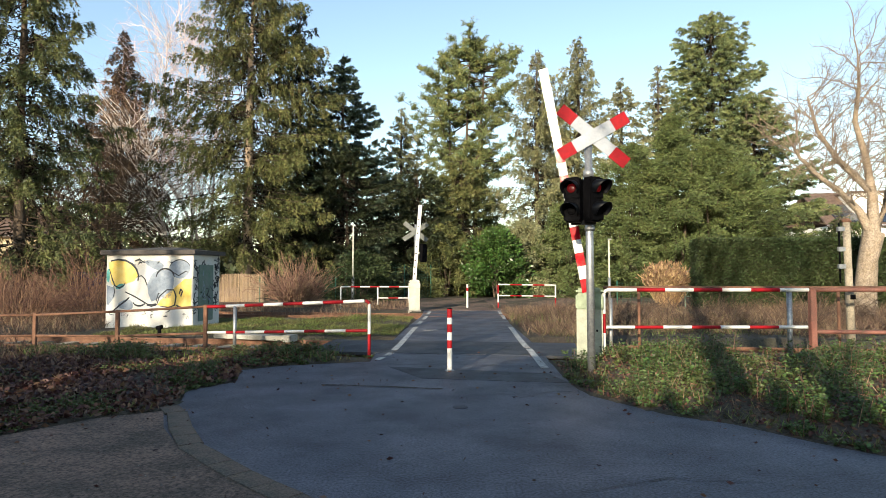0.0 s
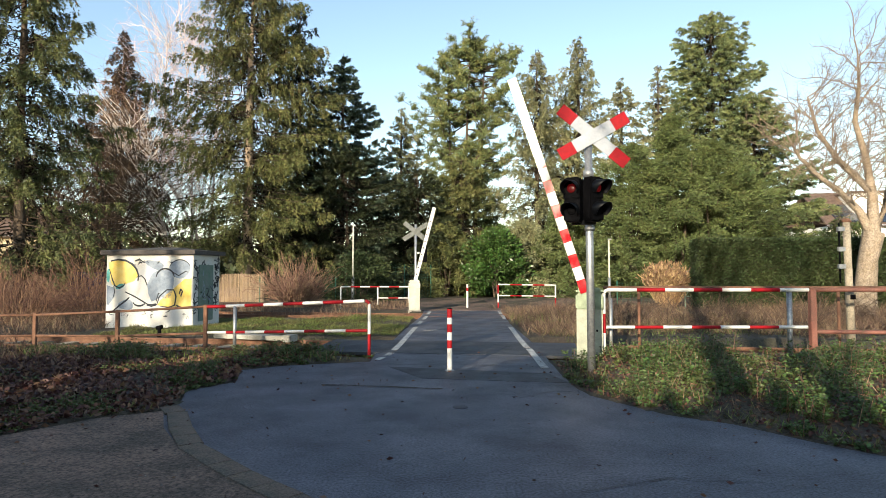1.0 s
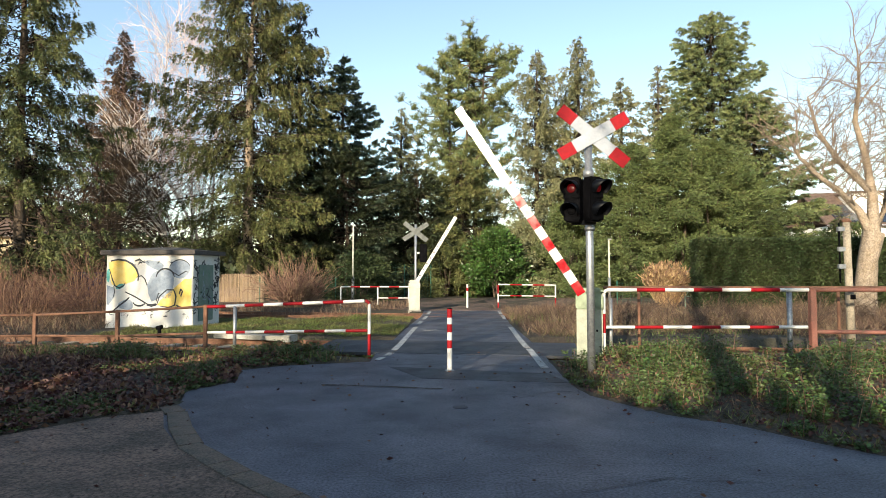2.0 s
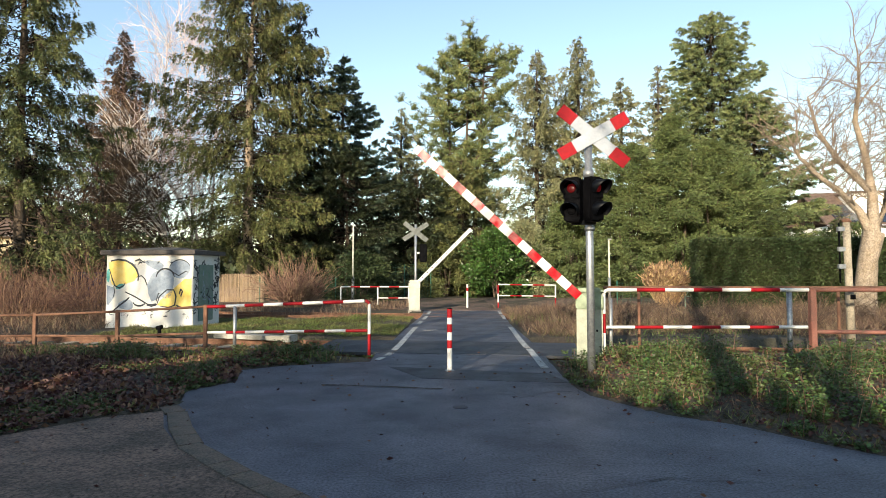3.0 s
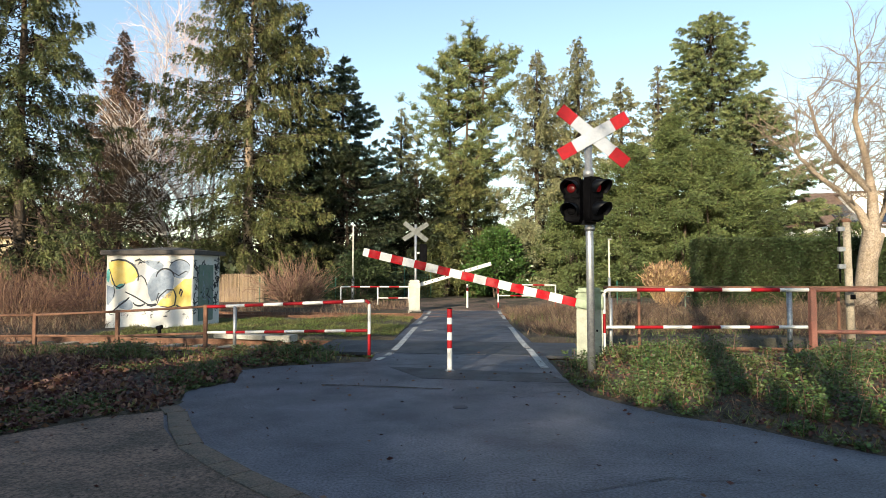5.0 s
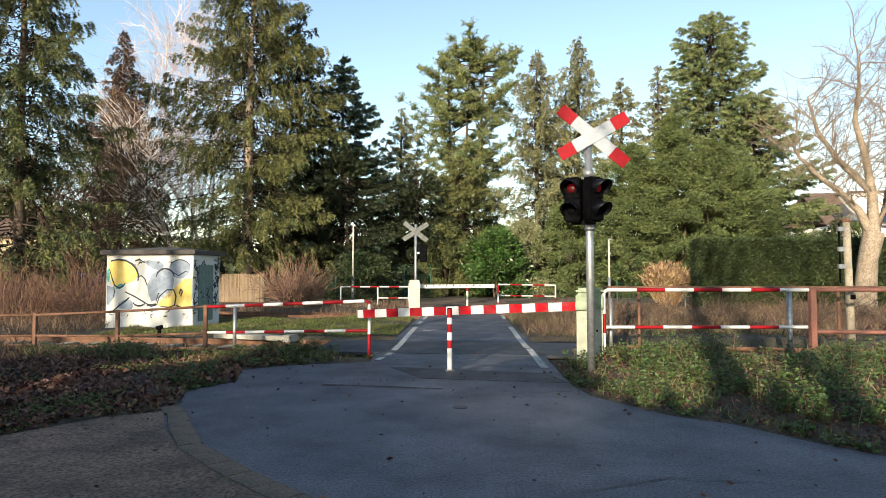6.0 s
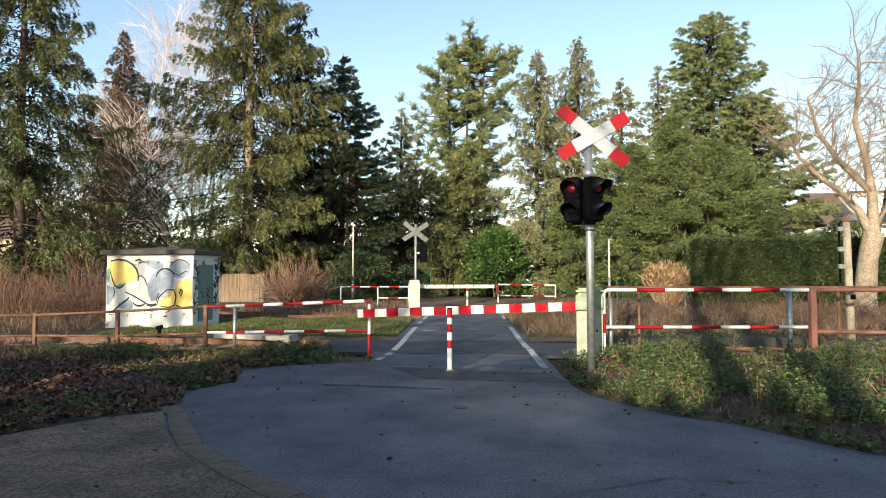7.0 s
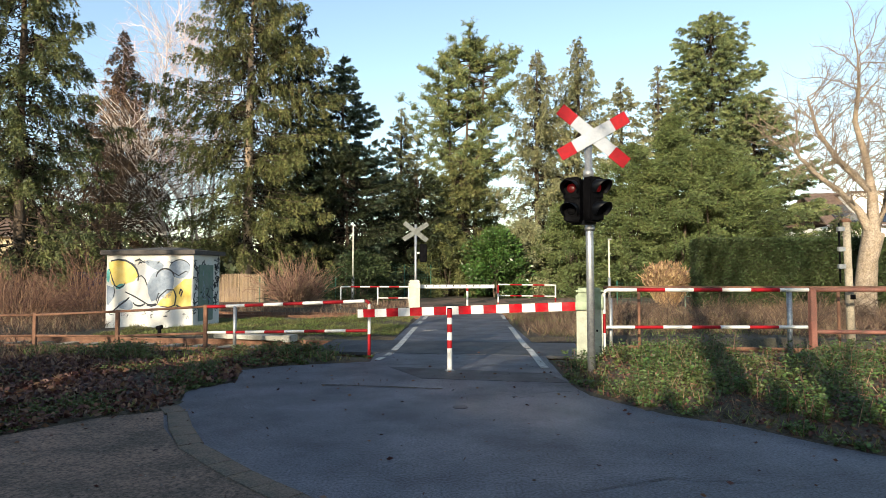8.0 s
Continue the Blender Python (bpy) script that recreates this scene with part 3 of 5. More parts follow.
# ---- crossing signal ----
def cross_sign(t, z, front, back=None, arms=((39.8, 0.64), (-29.8, 0.58))):
    plate = part("cross", box(-0.05, 0.05, -0.03, 0.0, z - 0.06, z + 0.06), GALV, t, "red and white saltire sign")
    for k, (a, size) in enumerate(arms):
        for u0, u1, m in ((-size, -size * 0.57, RED), (-size * 0.57, size * 0.57, WHITE), (size * 0.57, size, RED)):
            b = part("arm_end" if m is RED else "arm", box(u0, u1, -0.052 - 0.014 * k, -0.04 - 0.014 * k, -0.095, 0.095, 0.004), back or (SHEET if m is WHITE else m), plate)
            b.matrix_basis = pose(0, front, z, 0, a, 0)
    return plate


def lamp_head(t, x, z, lens, yaw):
    """Two stacked lamp chambers, each with its door, lens and a deep hood."""
    head = part("signal_head", box(-0.115, 0.115, -0.1, 0.1, -0.325, 0.325, 0.025), BLACK, t, "black two-lamp signal head")
    head.matrix_basis = pose(x, -0.2, z, 0, 0, yaw)
    for dz, m in ((0.16, lens), (-0.16, BLACK)):
        part("lamp_door", box(-0.118, 0.118, -0.118, -0.098, dz - 0.15, dz + 0.15, 0.012), BLACK, head)
        bm = bmesh.new()
        bmesh.ops.create_uvsphere(bm, u_segments=20, v_segments=10, radius=0.066, matrix=Matrix.Translation((0, -0.116, dz)) @ Matrix.Diagonal((1, 0.3, 1, 1)))
        part("lens", bm, m, head, smooth=True)
        vs, fs, n = [], [], 21
        for i in range(n):
            a = radians(-35 + 250 * i / (n - 1))
            c, s = math.cos(a), math.sin(a)
            depth = 0.03 + 0.2 * max(0.0, 0.5 + 0.5 * s)
            for rr in (0.118, 0.11):
                vs += [(c * rr, -0.116, dz + s * rr), (c * rr * 1.04, -0.116 - depth, dz + s * rr * 0.96 - 0.02)]
        for i in range(n - 1):
            o = 4 * i
            fs += [(o, o + 1, o + 5, o + 4), (o + 2, o + 6, o + 7, o + 3), (o + 1, o + 3, o + 7, o + 5)]
        raw("visor", vs, fs, VISOR, head)
    return head


def glass_red():
    m = bpy.data.materials.new("red_signal_lens")
    m.use_nodes = True
    b = m.node_tree.nodes["Principled BSDF"]
    b.inputs["Base Color"].default_value = (0.03, 0.002, 0.003, 1)
    b.inputs["Specular IOR Level"].default_value = 0.15
    b.inputs["Roughness"].default_value = 0.35
    b.inputs["Emission Color"].default_value = (1.0, 0.03, 0.03, 1)
    b.inputs["Emission Strength"].default_value = 0.035
    return m


LENS = glass_red()
signal = thing("crossing_signal", pose(2.19, 8.8, 0), "galvanised signal post with saltire sign and red lamps", "crossing signal")
part("post", rod((0, 0, -0.3), (-0.02, 0, 3.62), 0.058, 0.056, 20), GALV, signal)
part("collar", rod((-0.02, 0, 2.9), (-0.02, 0, 3.0), 0.08), GALV, signal)
part("collar", rod((-0.01, 0, 2.1), (-0.01, 0, 2.16), 0.075), GALV, signal)
part("bracket", box(-0.3, 0.06, -0.12, -0.05, 2.78, 2.82, 0.005), VISOR, signal)
part("bracket", box(-0.3, 0.06, -0.12, -0.05, 2.18, 2.22, 0.005), VISOR, signal)
part("bracket", box(-0.17, -0.13, -0.2, -0.1, 2.17, 2.83, 0.008), VISOR, signal)
cross_sign(signal, 3.5, -0.03).location.x = 0.04
lamp_head(signal, -0.285, 2.53, LENS, -30)
lamp_head(signal, -0.02, 2.54, LENS, 30)

far_signal = thing("crossing_signal", pose(-1.12, 24.3, 0), "signal post with a saltire sign seen from behind", "crossing signal")
part("post", rod((0, 0, -0.2), (0, 0, 3.5), 0.055, n=14), GALV, far_signal)
cross_sign(far_signal, 3.2, 0.0, SIGNBACK, ((38, 0.6), (-33, 0.6)))
part("signal_head", box(0.16, 0.46, -0.1, 0.14, 1.95, 2.7, 0.03), BLACK, far_signal)
part("bracket", box(0.0, 0.2, -0.02, 0.02, 2.3, 2.36), GALV, far_signal)


# ---- striped guard rails ----
def banded(t, name, a, b, r, step, first=0, label=""):
    """A round rail in alternating red and white lengths."""
    a, b = Vector(a), Vector(b)
    n = max(1, round((b - a).length / step))
    pts = [a.lerp(b, i / n) for i in range(n + 1)]
    v, f = tubes([(pts, np.full(n + 1, r))], 12)
    return raw(name, v, f, [RED, WHITE], t, label, True, [(k // 12 + first) % 2 for k in range(len(f))])


def corner(t, name, c, ax, az, r, R, material):
    """A quarter bend joining a post and a rail."""
    s = np.linspace(0, math.pi / 2, 7)
    pts = [(c[0] - ax * R * math.cos(q), c[1], c[2] + az * R * math.sin(q)) for q in s]
    v, f = tubes([(pts, np.full(7, r))], 10)
    return raw(name, v, f, material, t, smooth=True)


gl = thing("guard_rail", pose(0, 0, 0), "red and white tubular guard rail in front of the tracks", "guard rail", "guard rails at the crossing")
banded(gl, "post", (-1.314, 10.62, -0.15), (-1.314, 10.62, 0.93), 0.029, 0.5, 0)
part("post", rod((-3.93, 11.25, -0.2), (-3.93, 11.25, 0.86), 0.033), GALV, gl)
banded(gl, "rail", (-4.5, 11.4, 0.83), (-1.4, 10.62, 0.975), 0.031, 0.39, 0)
banded(gl, "rail", (-4.5, 11.4, 0.34), (-1.35, 10.62, 0.45), 0.027, 0.39, 1)
corner(gl, "bend", (-1.383, 10.62, 0.906), -1, 1, 0.029, 0.069, RED)

gr = thing("guard_rail", pose(0, 0, 0), "red and white tubular guard rail above the brambles", "guard rail", "guard rails at the crossing")
banded(gr, "post", (2.6, 9.62, -0.1), (2.6, 9.62, 1.12), 0.028, 0.33, 0)
corner(gr, "bend", (2.68, 9.62, 1.12), 1, 1, 0.028, 0.08, WHITE)
part("post", rod((2.76, 9.8, -0.1), (2.76, 9.8, 1.06), 0.03), GALV, gr)
part("post", rod((5.5, 9.45, -0.1), (5.5, 9.45, 1.2), 0.04), GALV, gr)
banded(gr, "rail", (2.68, 9.62, 1.2), (5.78, 9.4, 1.205), 0.03, 0.45, 1)
banded(gr, "rail", (2.64, 9.62, 0.6), (5.75, 9.4, 0.62), 0.026, 0.45, 1)


def rusty_fence(posts, top, low, label, paint=None, k=0.045):
    paint = paint or RUSTRED
    t = thing("railing", pose(0, 0, 0), label, "railing", "rusty railings along the track")
    for (x, y, h) in posts:
        part("post", box(x - k, x + k, y - k, y + k, -0.25, h, 0.006), paint, t)
    for rails in (top, low):
        for a, b in zip(rails, rails[1:]):
            part("rail", rod(a, b, k * 0.72), paint, t)
    return t


rusty_fence([(-4.55, 11.42, 0.87), (-6.5, 11.9, 0.74), (-8.35, 12.2, 0.66), (-10.3, 12.5, 0.62)], [(-4.45, 11.4, 0.84), (-6.5, 11.9, 0.71), (-8.35, 12.2, 0.62), (-11.5, 12.7, 0.55)],
            [(-4.45, 11.4, 0.33), (-6.5, 11.9, 0.22), (-8.35, 12.2, 0.2), (-11.5, 12.7, 0.12)], "low rusty brown railing among dry weeds", RUST, 0.034)
rusty_fence([(5.82, 9.38, 1.22), (9.4, 8.95, 1.2)], [(5.8, 9.38, 1.21), (9.4, 8.95, 1.21), (12, 8.6, 1.2)], [(5.8, 9.38, 0.55), (9.4, 8.95, 0.55), (12, 8.6, 0.55)], "rusty red railing above the brambles")
back_rail = thing("railing", pose(0, 0, 0), "thin rusty railing behind the striped guard rail", "railing")
part("rail", rod((2.8, 10.4, 1.22), (12.5, 9.2, 1.24), 0.026), RUST, back_rail)
for q in (3.4, 6.6, 9.8):
    part("post", rod((q, 10.4 - (q - 2.8) * 0.124, -0.2), (q, 10.4 - (q - 2.8) * 0.124, 1.22), 0.026), RUST, back_rail)

bollard = thing("bollard", pose(0.1, 9.0, 0), "red and white striped steel bollard in the lane", "bollard", "bollards in the lane")
zs = [0.0, 0.34, 0.46, 0.58, 0.7, 0.8, 0.93]
v, f = tubes([([(0, 0, z) for z in zs], np.full(len(zs), 0.04))], 14)
raw("post", v, f, [RED, WHITE], bollard, "", True, [(k // 14 + 1) % 2 for k in range(len(f))])
bm = bmesh.new()
bmesh.ops.create_uvsphere(bm, u_segments=14, v_segments=8, radius=0.04, matrix=Matrix.Translation((0, 0, 0.93)) @ Matrix.Diagonal((1, 1, 0.5, 1)))
part("cap", bm, BLACK, bollard, smooth=True)
part("foot_plate", rod((0, 0, 0), (0, 0, 0.015), 0.07), GALV, bollard)
far_bollard = thing("bollard", pose(1.05, 25.6, 0.02), "red and white steel bollard beyond the crossing", "bollard", "bollards in the lane")
zs = [0.0, 0.72, 0.86, 1.0]
v, f = tubes([([(0, 0, z) for z in zs], np.full(len(zs), 0.045))], 14)
raw("post", v, f, [RED, WHITE], far_bollard, "", True, [(k // 14 + 1) % 2 for k in range(len(f))])

fl = thing("guard_rail", pose(-3.0, 26.0, 0), "red and white guard rail across the tracks", "guard rail", "guard rails at the crossing")
for q in (-1.47, 0.15, 1.5):
    part("post", rod((q, 0, -0.1), (q, 0, 0.9), 0.03), WHITE, fl)
banded(fl, "rail", (-1.47, 0, 0.91), (1.5, 0, 0.91), 0.032, 0.42, 1)
banded(fl, "rail", (0.15, 0, 0.42), (1.5, 0, 0.42), 0.028, 0.42, 1)
fr = thing("guard_rail", pose(2.35, 25.3, 0), "red and white guard rail beside the far lane edge", "guard rail", "guard rails at the crossing")
banded(fr, "post", (0, 0, -0.1), (0, 0, 1.0), 0.032, 0.4, 0)
banded(fr, "post", (2.55, 0.6, -0.1), (2.55, 0.6, 0.98), 0.032, 0.5, 0)
banded(fr, "rail", (0, 0, 1.02), (2.55, 0.6, 0.98), 0.032, 0.52, 1)
banded(fr, "rail", (0, 0, 0.55), (2.55, 0.6, 0.5), 0.028, 0.52, 1)


# ---- switch hut with graffiti ----
hut = thing("switch_hut", pose(-7.2, 17.1, -0.02, 0, 0, -7.97), "small white concrete hut covered in graffiti, flat dark roof", "hut")
HW, HD, HH = 2.74, 1.5, 2.05
part("wall", box(-HW, 0, 0, HD, -0.2, HH, 0.015), RENDERW, hut, "whitewashed concrete walls")
roof = bmesh.new()
v = [roof.verts.new(c) for c in [(-HW - 0.12, -0.13, HH), (0.12, -0.13, HH), (0.12, HD + 0.13, HH), (-HW - 0.12, HD + 0.13, HH), (-HW - 0.12, -0.13, HH + 0.12), (0.12, -0.13, HH + 0.12), (0.12, HD + 0.13, HH + 0.12), (-HW - 0.12, HD + 0.13, HH + 0.12), (-HW * 0.6, HD / 2, HH + 0.24), (-HW * 0.35, HD / 2, HH + 0.24)]]
for f in ((0, 3, 2, 1), (0, 1, 5, 4), (1, 2, 6, 5), (2, 3, 7, 6), (3, 0, 4, 7), (4, 5, 9, 8), (5, 6, 9), (6, 7, 8, 9), (7, 4, 8)):
    roof.faces.new([v[i] for i in f])
part("roof", roof, ROOFFELT, hut, "dark bituminous roof slab")
door = part("door", box(0.002, 0.03, 0.28, 1.08, 0.1, 1.75, 0.008), GREENDOOR, hut, "grey-green steel door")
part("door_handle", rod((0.03, 0.38, 0.95), (0.07, 0.38, 0.95), 0.015), BLACK, door)


def paint(name, pts, material, y=-0.004, parent=hut, side=False, depth=0.0):
    """A flat sprayed area on the hut's wall."""
    bm = bmesh.new()
    f = bm.faces.new([bm.verts.new((0.006, p[0], p[1]) if side else (p[0], y, p[1])) for p in pts])
    bmesh.ops.triangulate(bm, faces=[f])
    return part(name, bm, material, parent)


def blob(cx, cz, rx, rz, n=28, a0=0, a1=360, tilt=0, wave=0.0):
    out = []
    for i in range(n):
        a = radians(a0 + (a1 - a0) * i / (n if a1 - a0 == 360 else n - 1))
        k = 1 + wave * math.sin(3 * a + cx)
        u, w = rx * k * math.cos(a), rz * k * math.sin(a)
        c, s = math.cos(radians(tilt)), math.sin(radians(tilt))
        out.append((cx + u * c - w * s, cz + u * s + w * c))
    return out


def stroke(pts, r=0.022, side=False, y=-0.007, x=0.006, material=None):
    k = len(pts)
    vs, fs = [], []
    for i in range(k):
        a, b = pts[max(i - 1, 0)], pts[min(i + 1, k - 1)]
        L = math.hypot(b[0] - a[0], b[1] - a[1]) + 1e-9
        nx_, nz_ = -(b[1] - a[1]) / L, (b[0] - a[0]) / L
        w = r * (0.45 + 0.55 * math.sin(math.pi * (i + 0.5) / k)) * 1.1
        for sg in (-1, 1):
            vs.append((x, pts[i][0] + nx_ * w * sg, pts[i][1] + nz_ * w * sg) if side else (pts[i][0] + nx_ * w * sg, y, pts[i][1] + nz_ * w * sg))
    for i in range(k - 1):
        fs.append((2 * i, 2 * i + 1, 2 * i + 3, 2 * i + 2))
    return raw("painted_line", vs, fs, material or OUTLINE, hut)


paint("painted_shape", [(-2.667, 1.813), (-2.503, 1.892), (-2.137, 1.861), (-1.936, 1.782), (-1.79, 1.64), (-1.717, 1.435), (-1.827, 1.277), (-2.137, 1.183), (-2.375, 1.12), (-2.557, 1.183), (-2.63, 1.467)], YELLOW)
paint("painted_shape", [(-1.096, 0.583), (-0.986, 0.741), (-0.859, 0.852), (-0.676, 0.993), (-0.511, 0.852), (-0.475, 1.072), (-0.402, 1.214), (-0.256, 1.34), (-0.037, 1.356), (-0.037, 0.505), (-0.731, 0.505)], YELLOW)
paint("painted_shape", blob(-0.859, 1.198, 0.28, 0.42, wave=0.06), PALEBLUE)
paint("painted_shape", blob(-0.402, 1.624, 0.33, 0.26, wave=0.06), PALEBLUE, y=-0.005)
paint("painted_shape", blob(-2.283, 1.12, 0.14, 0.07, tilt=20), TEAL, y=-0.006)
paint("painted_shape", blob(-2.667, 1.435, 0.05, 0.2), TEAL, y=-0.006)
paint("painted_shape", blob(-2.082, 0.583, 0.24, 0.15, wave=0.08), PALEBLUE, y=-0.004)
paint("painted_shape", blob(-1.187, 1.75, 0.3, 0.12, tilt=-15, wave=0.1), PALEBLUE, y=-0.0045)
stroke([(-2.594, 1.861), (-2.375, 1.908), (-2.119, 1.877), (-1.9, 1.766), (-1.772, 1.624), (-1.699, 1.435), (-1.717, 1.277)], 0.03)
paint("painted_shape", [(-1.425, 1.183), (-1.279, 1.498), (-1.023, 1.624), (-0.731, 1.561), (-0.585, 1.372), (-0.658, 1.151), (-0.804, 0.962), (-1.023, 0.773), (-1.279, 0.678), (-1.388, 0.915)], PALEBLUE, y=-0.0035)
paint("painted_shape", [(-2.703, 1.151), (-2.484, 1.088), (-2.448, 0.836), (-2.63, 0.583), (-2.703, 0.583)], PALEBLUE, y=-0.0035)
stroke([(-2.63, 1.624), (-2.539, 1.34), (-2.448, 1.135), (-2.302, 1.072), (-2.155, 1.151), (-2.119, 1.23)], 0.02)
stroke([(-2.484, 1.12), (-2.448, 0.962), (-2.503, 0.773)], 0.014)
stroke([(-2.503, 0.394), (-2.302, 0.552), (-2.082, 0.71), (-1.973, 0.804)], 0.024)
stroke([(-2.119, 0.962), (-1.827, 0.836), (-1.534, 0.678), (-1.407, 0.615)], 0.02)
stroke(blob(-1.662, 0.678, 0.2, 0.12, 12, 190, 350), 0.024)
stroke([(-1.772, 1.388), (-1.607, 1.435), (-1.498, 1.34), (-1.425, 1.151)], 0.018)
stroke(blob(-0.859, 1.34, 0.29, 0.3, 16, 10, 170), 0.024)
stroke(blob(-0.402, 1.624, 0.33, 0.27, 16, 20, 160), 0.016)
stroke([(-1.114, 0.583), (-1.023, 0.836), (-0.804, 1.025), (-0.585, 1.025), (-0.511, 0.836), (-0.548, 0.583), (-0.731, 0.52), (-0.986, 0.552)], 0.02)
stroke([(-0.511, 0.583), (-0.329, 0.505), (-0.146, 0.505), (-0.018, 0.552)], 0.03)
stroke([(-1.425, 0.599), (-1.279, 0.568), (-1.133, 0.599)], 0.04)
stroke([(-0.365, 1.057), (-0.311, 0.978), (-0.365, 0.836), (-0.402, 0.93), (-0.365, 1.057)], 0.024)
stroke([(-1.133, 0.678), (-1.059, 0.93), (-0.968, 0.883), (-1.078, 0.773)], 0.016)
stroke([(-1.827, 1.861), (-1.681, 1.908), (-1.571, 1.845), (-1.699, 1.798)], 0.03)
stroke([(-0.731, 1.624), (-0.585, 1.514), (-0.438, 1.435), (-0.219, 1.561), (-0.146, 1.53)], 0.016)
rs = random.Random(4)
for i in range(75):
    c = (rs.choice([rs.uniform(0.05, 0.26), rs.uniform(1.1, 1.42), rs.uniform(0.05, 1.4)]), rs.uniform(0.25, 1.95))
    stroke([(c[0] + rs.uniform(-0.11, 0.11), c[1] + rs.uniform(-0.12, 0.12)) for _ in range(rs.choice((3, 4, 5)))], rs.uniform(0.01, 0.03), True)
for i in range(14):
    c = (rs.uniform(0.36, 1.0), rs.uniform(0.6, 1.6))
    stroke([(c[0] + rs.uniform(-0.14, 0.14), c[1] + rs.uniform(-0.16, 0.16)) for _ in range(4)], rs.uniform(0.012, 0.024), True, x=0.034, material=PALEBLUE if i < 9 else OUTLINE)
for i in range(16):
    c = (rs.uniform(-2.6, -0.1), rs.uniform(0.15, 0.45) if i < 10 else rs.uniform(1.75, 1.95))
    stroke([(c[0] + rs.uniform(-0.09, 0.09), c[1] + rs.uniform(-0.07, 0.07)) for _ in range(4)], rs.uniform(0.006, 0.014))


# ---- trees and shrubs beyond the tracks ----
conifer("spruce_tree", -18.6, 26, 18.5, 4.6, 1.6, SPRUCE_MID, "tall dark spruce with drooping limbs", 11, count=185, dense=7.5, droop=0.3, hang=1.8, gap=0.2, spray=0.15, cones=150)
conifer("spruce_tree", -21.9, 40, 18.1, 3.4, 1.0, SPRUCE_BROWN, "slender browned spruce with a pointed top", 12, count=230, dense=6, droop=0.35, hang=1.2, shape=0.85, gap=0.1)
conifer("spruce_tree", -11.3, 34, 21.8, 5.4, 2.9, SPRUCE, "broad sunlit spruce with a bare lower trunk", 13, count=270, dense=7.0, droop=0.36, hang=2.0, shape=0.5, gap=0.22, spray=0.145, bark=PALEBARK, rough=0.4, trunk_r=0.3, cones=700, lump=0.4)
# this spruce has its shade put into the needle colour
conifer("spruce_tree", -9.0, 37.5, 18.6, 3.0, 1.6, SPRUCE_SHADE, "spruce toned dark for shade, crowded against its neighbour", 18, count=160, dense=7.0, droop=0.3, hang=2.0, shape=0.6, gap=0.2, cones=200)
conifer("cedar_tree", -7.0, 41, 17.0, 6.0, 1.0, CEDAR, "dark bluish cedar with wide spreading limbs", 14, count=190, dense=6.5, droop=0.02, hang=0.15, shape=0.95, levels=24, rough=0.35, spray=0.2, lump=0.15)
conifer("spruce_tree", -3.1, 45, 14.2, 3.4, 0.6, SPRUCE_BLUE, "grey-green spruce in the shade of others", 15, count=140, dense=6)
# the shade over these two bushy conifers is in their needle colour
conifer("spruce_tree", -6.0, 37, 9.0, 4.4, 0.3, SPRUCE_SHADE, "bushy conifer toned dark for shade beside the side street", 16, count=110, dense=6.5, shape=0.45)
conifer("spruce_tree", -1.6, 40, 8.5, 3.6, 0.3, SPRUCE_SHADE, "bushy conifer toned dark for shade beside the side street", 17, count=110, dense=6.5, shape=0.5)
conifer("spruce_tree", 6.7, 42, 17.4, 3.3, 0.4, SPRUCE_BLUE, "slim grey-green spruce full of cones", 19, count=220, dense=7, hang=1.6, spray=0.15, shape=0.55, cones=350)
conifer("spruce_tree", 9.8, 43, 18.8, 3.4, 0.4, SPRUCE_BLUE, "slim pointed grey-green spruce", 20, count=220, dense=7, hang=1.6, spray=0.15, shape=0.6, cones=200)
conifer("spruce_tree", 13.0, 43, 15.6, 3.4, 0.4, SPRUCE_BLUE, "pointed olive-green spruce behind others", 21, count=150, dense=6, shape=0.6, cones=150)
conifer("spruce_tree", 16.8, 46, 17.8, 2.8, 0.4, SPRUCE_BLUE, "slim spruce with a cone-laden tip", 22, count=150, dense=6, shape=0.75, cones=250)
conifer("fir_tree", 21.6, 47, 22.6, 5.6, 1.0, FIR, "tall layered fir with a blunt top", 23, count=330, dense=4.2, droop=0.1, hang=0.3, shape=0.45, levels=48, finger=0.9, per=30, gap=0.05, rough=0.2, spray=0.2, lump=0.12)
conifer("cedar_tree", 22.7, 43, 14.6, 5.0, 1.2, FIR, "spreading fir with tiered sunlit limbs", 24, count=170, dense=5.0, droop=0.12, hang=0.25, shape=0.5, levels=24, finger=0.9, spray=0.2)


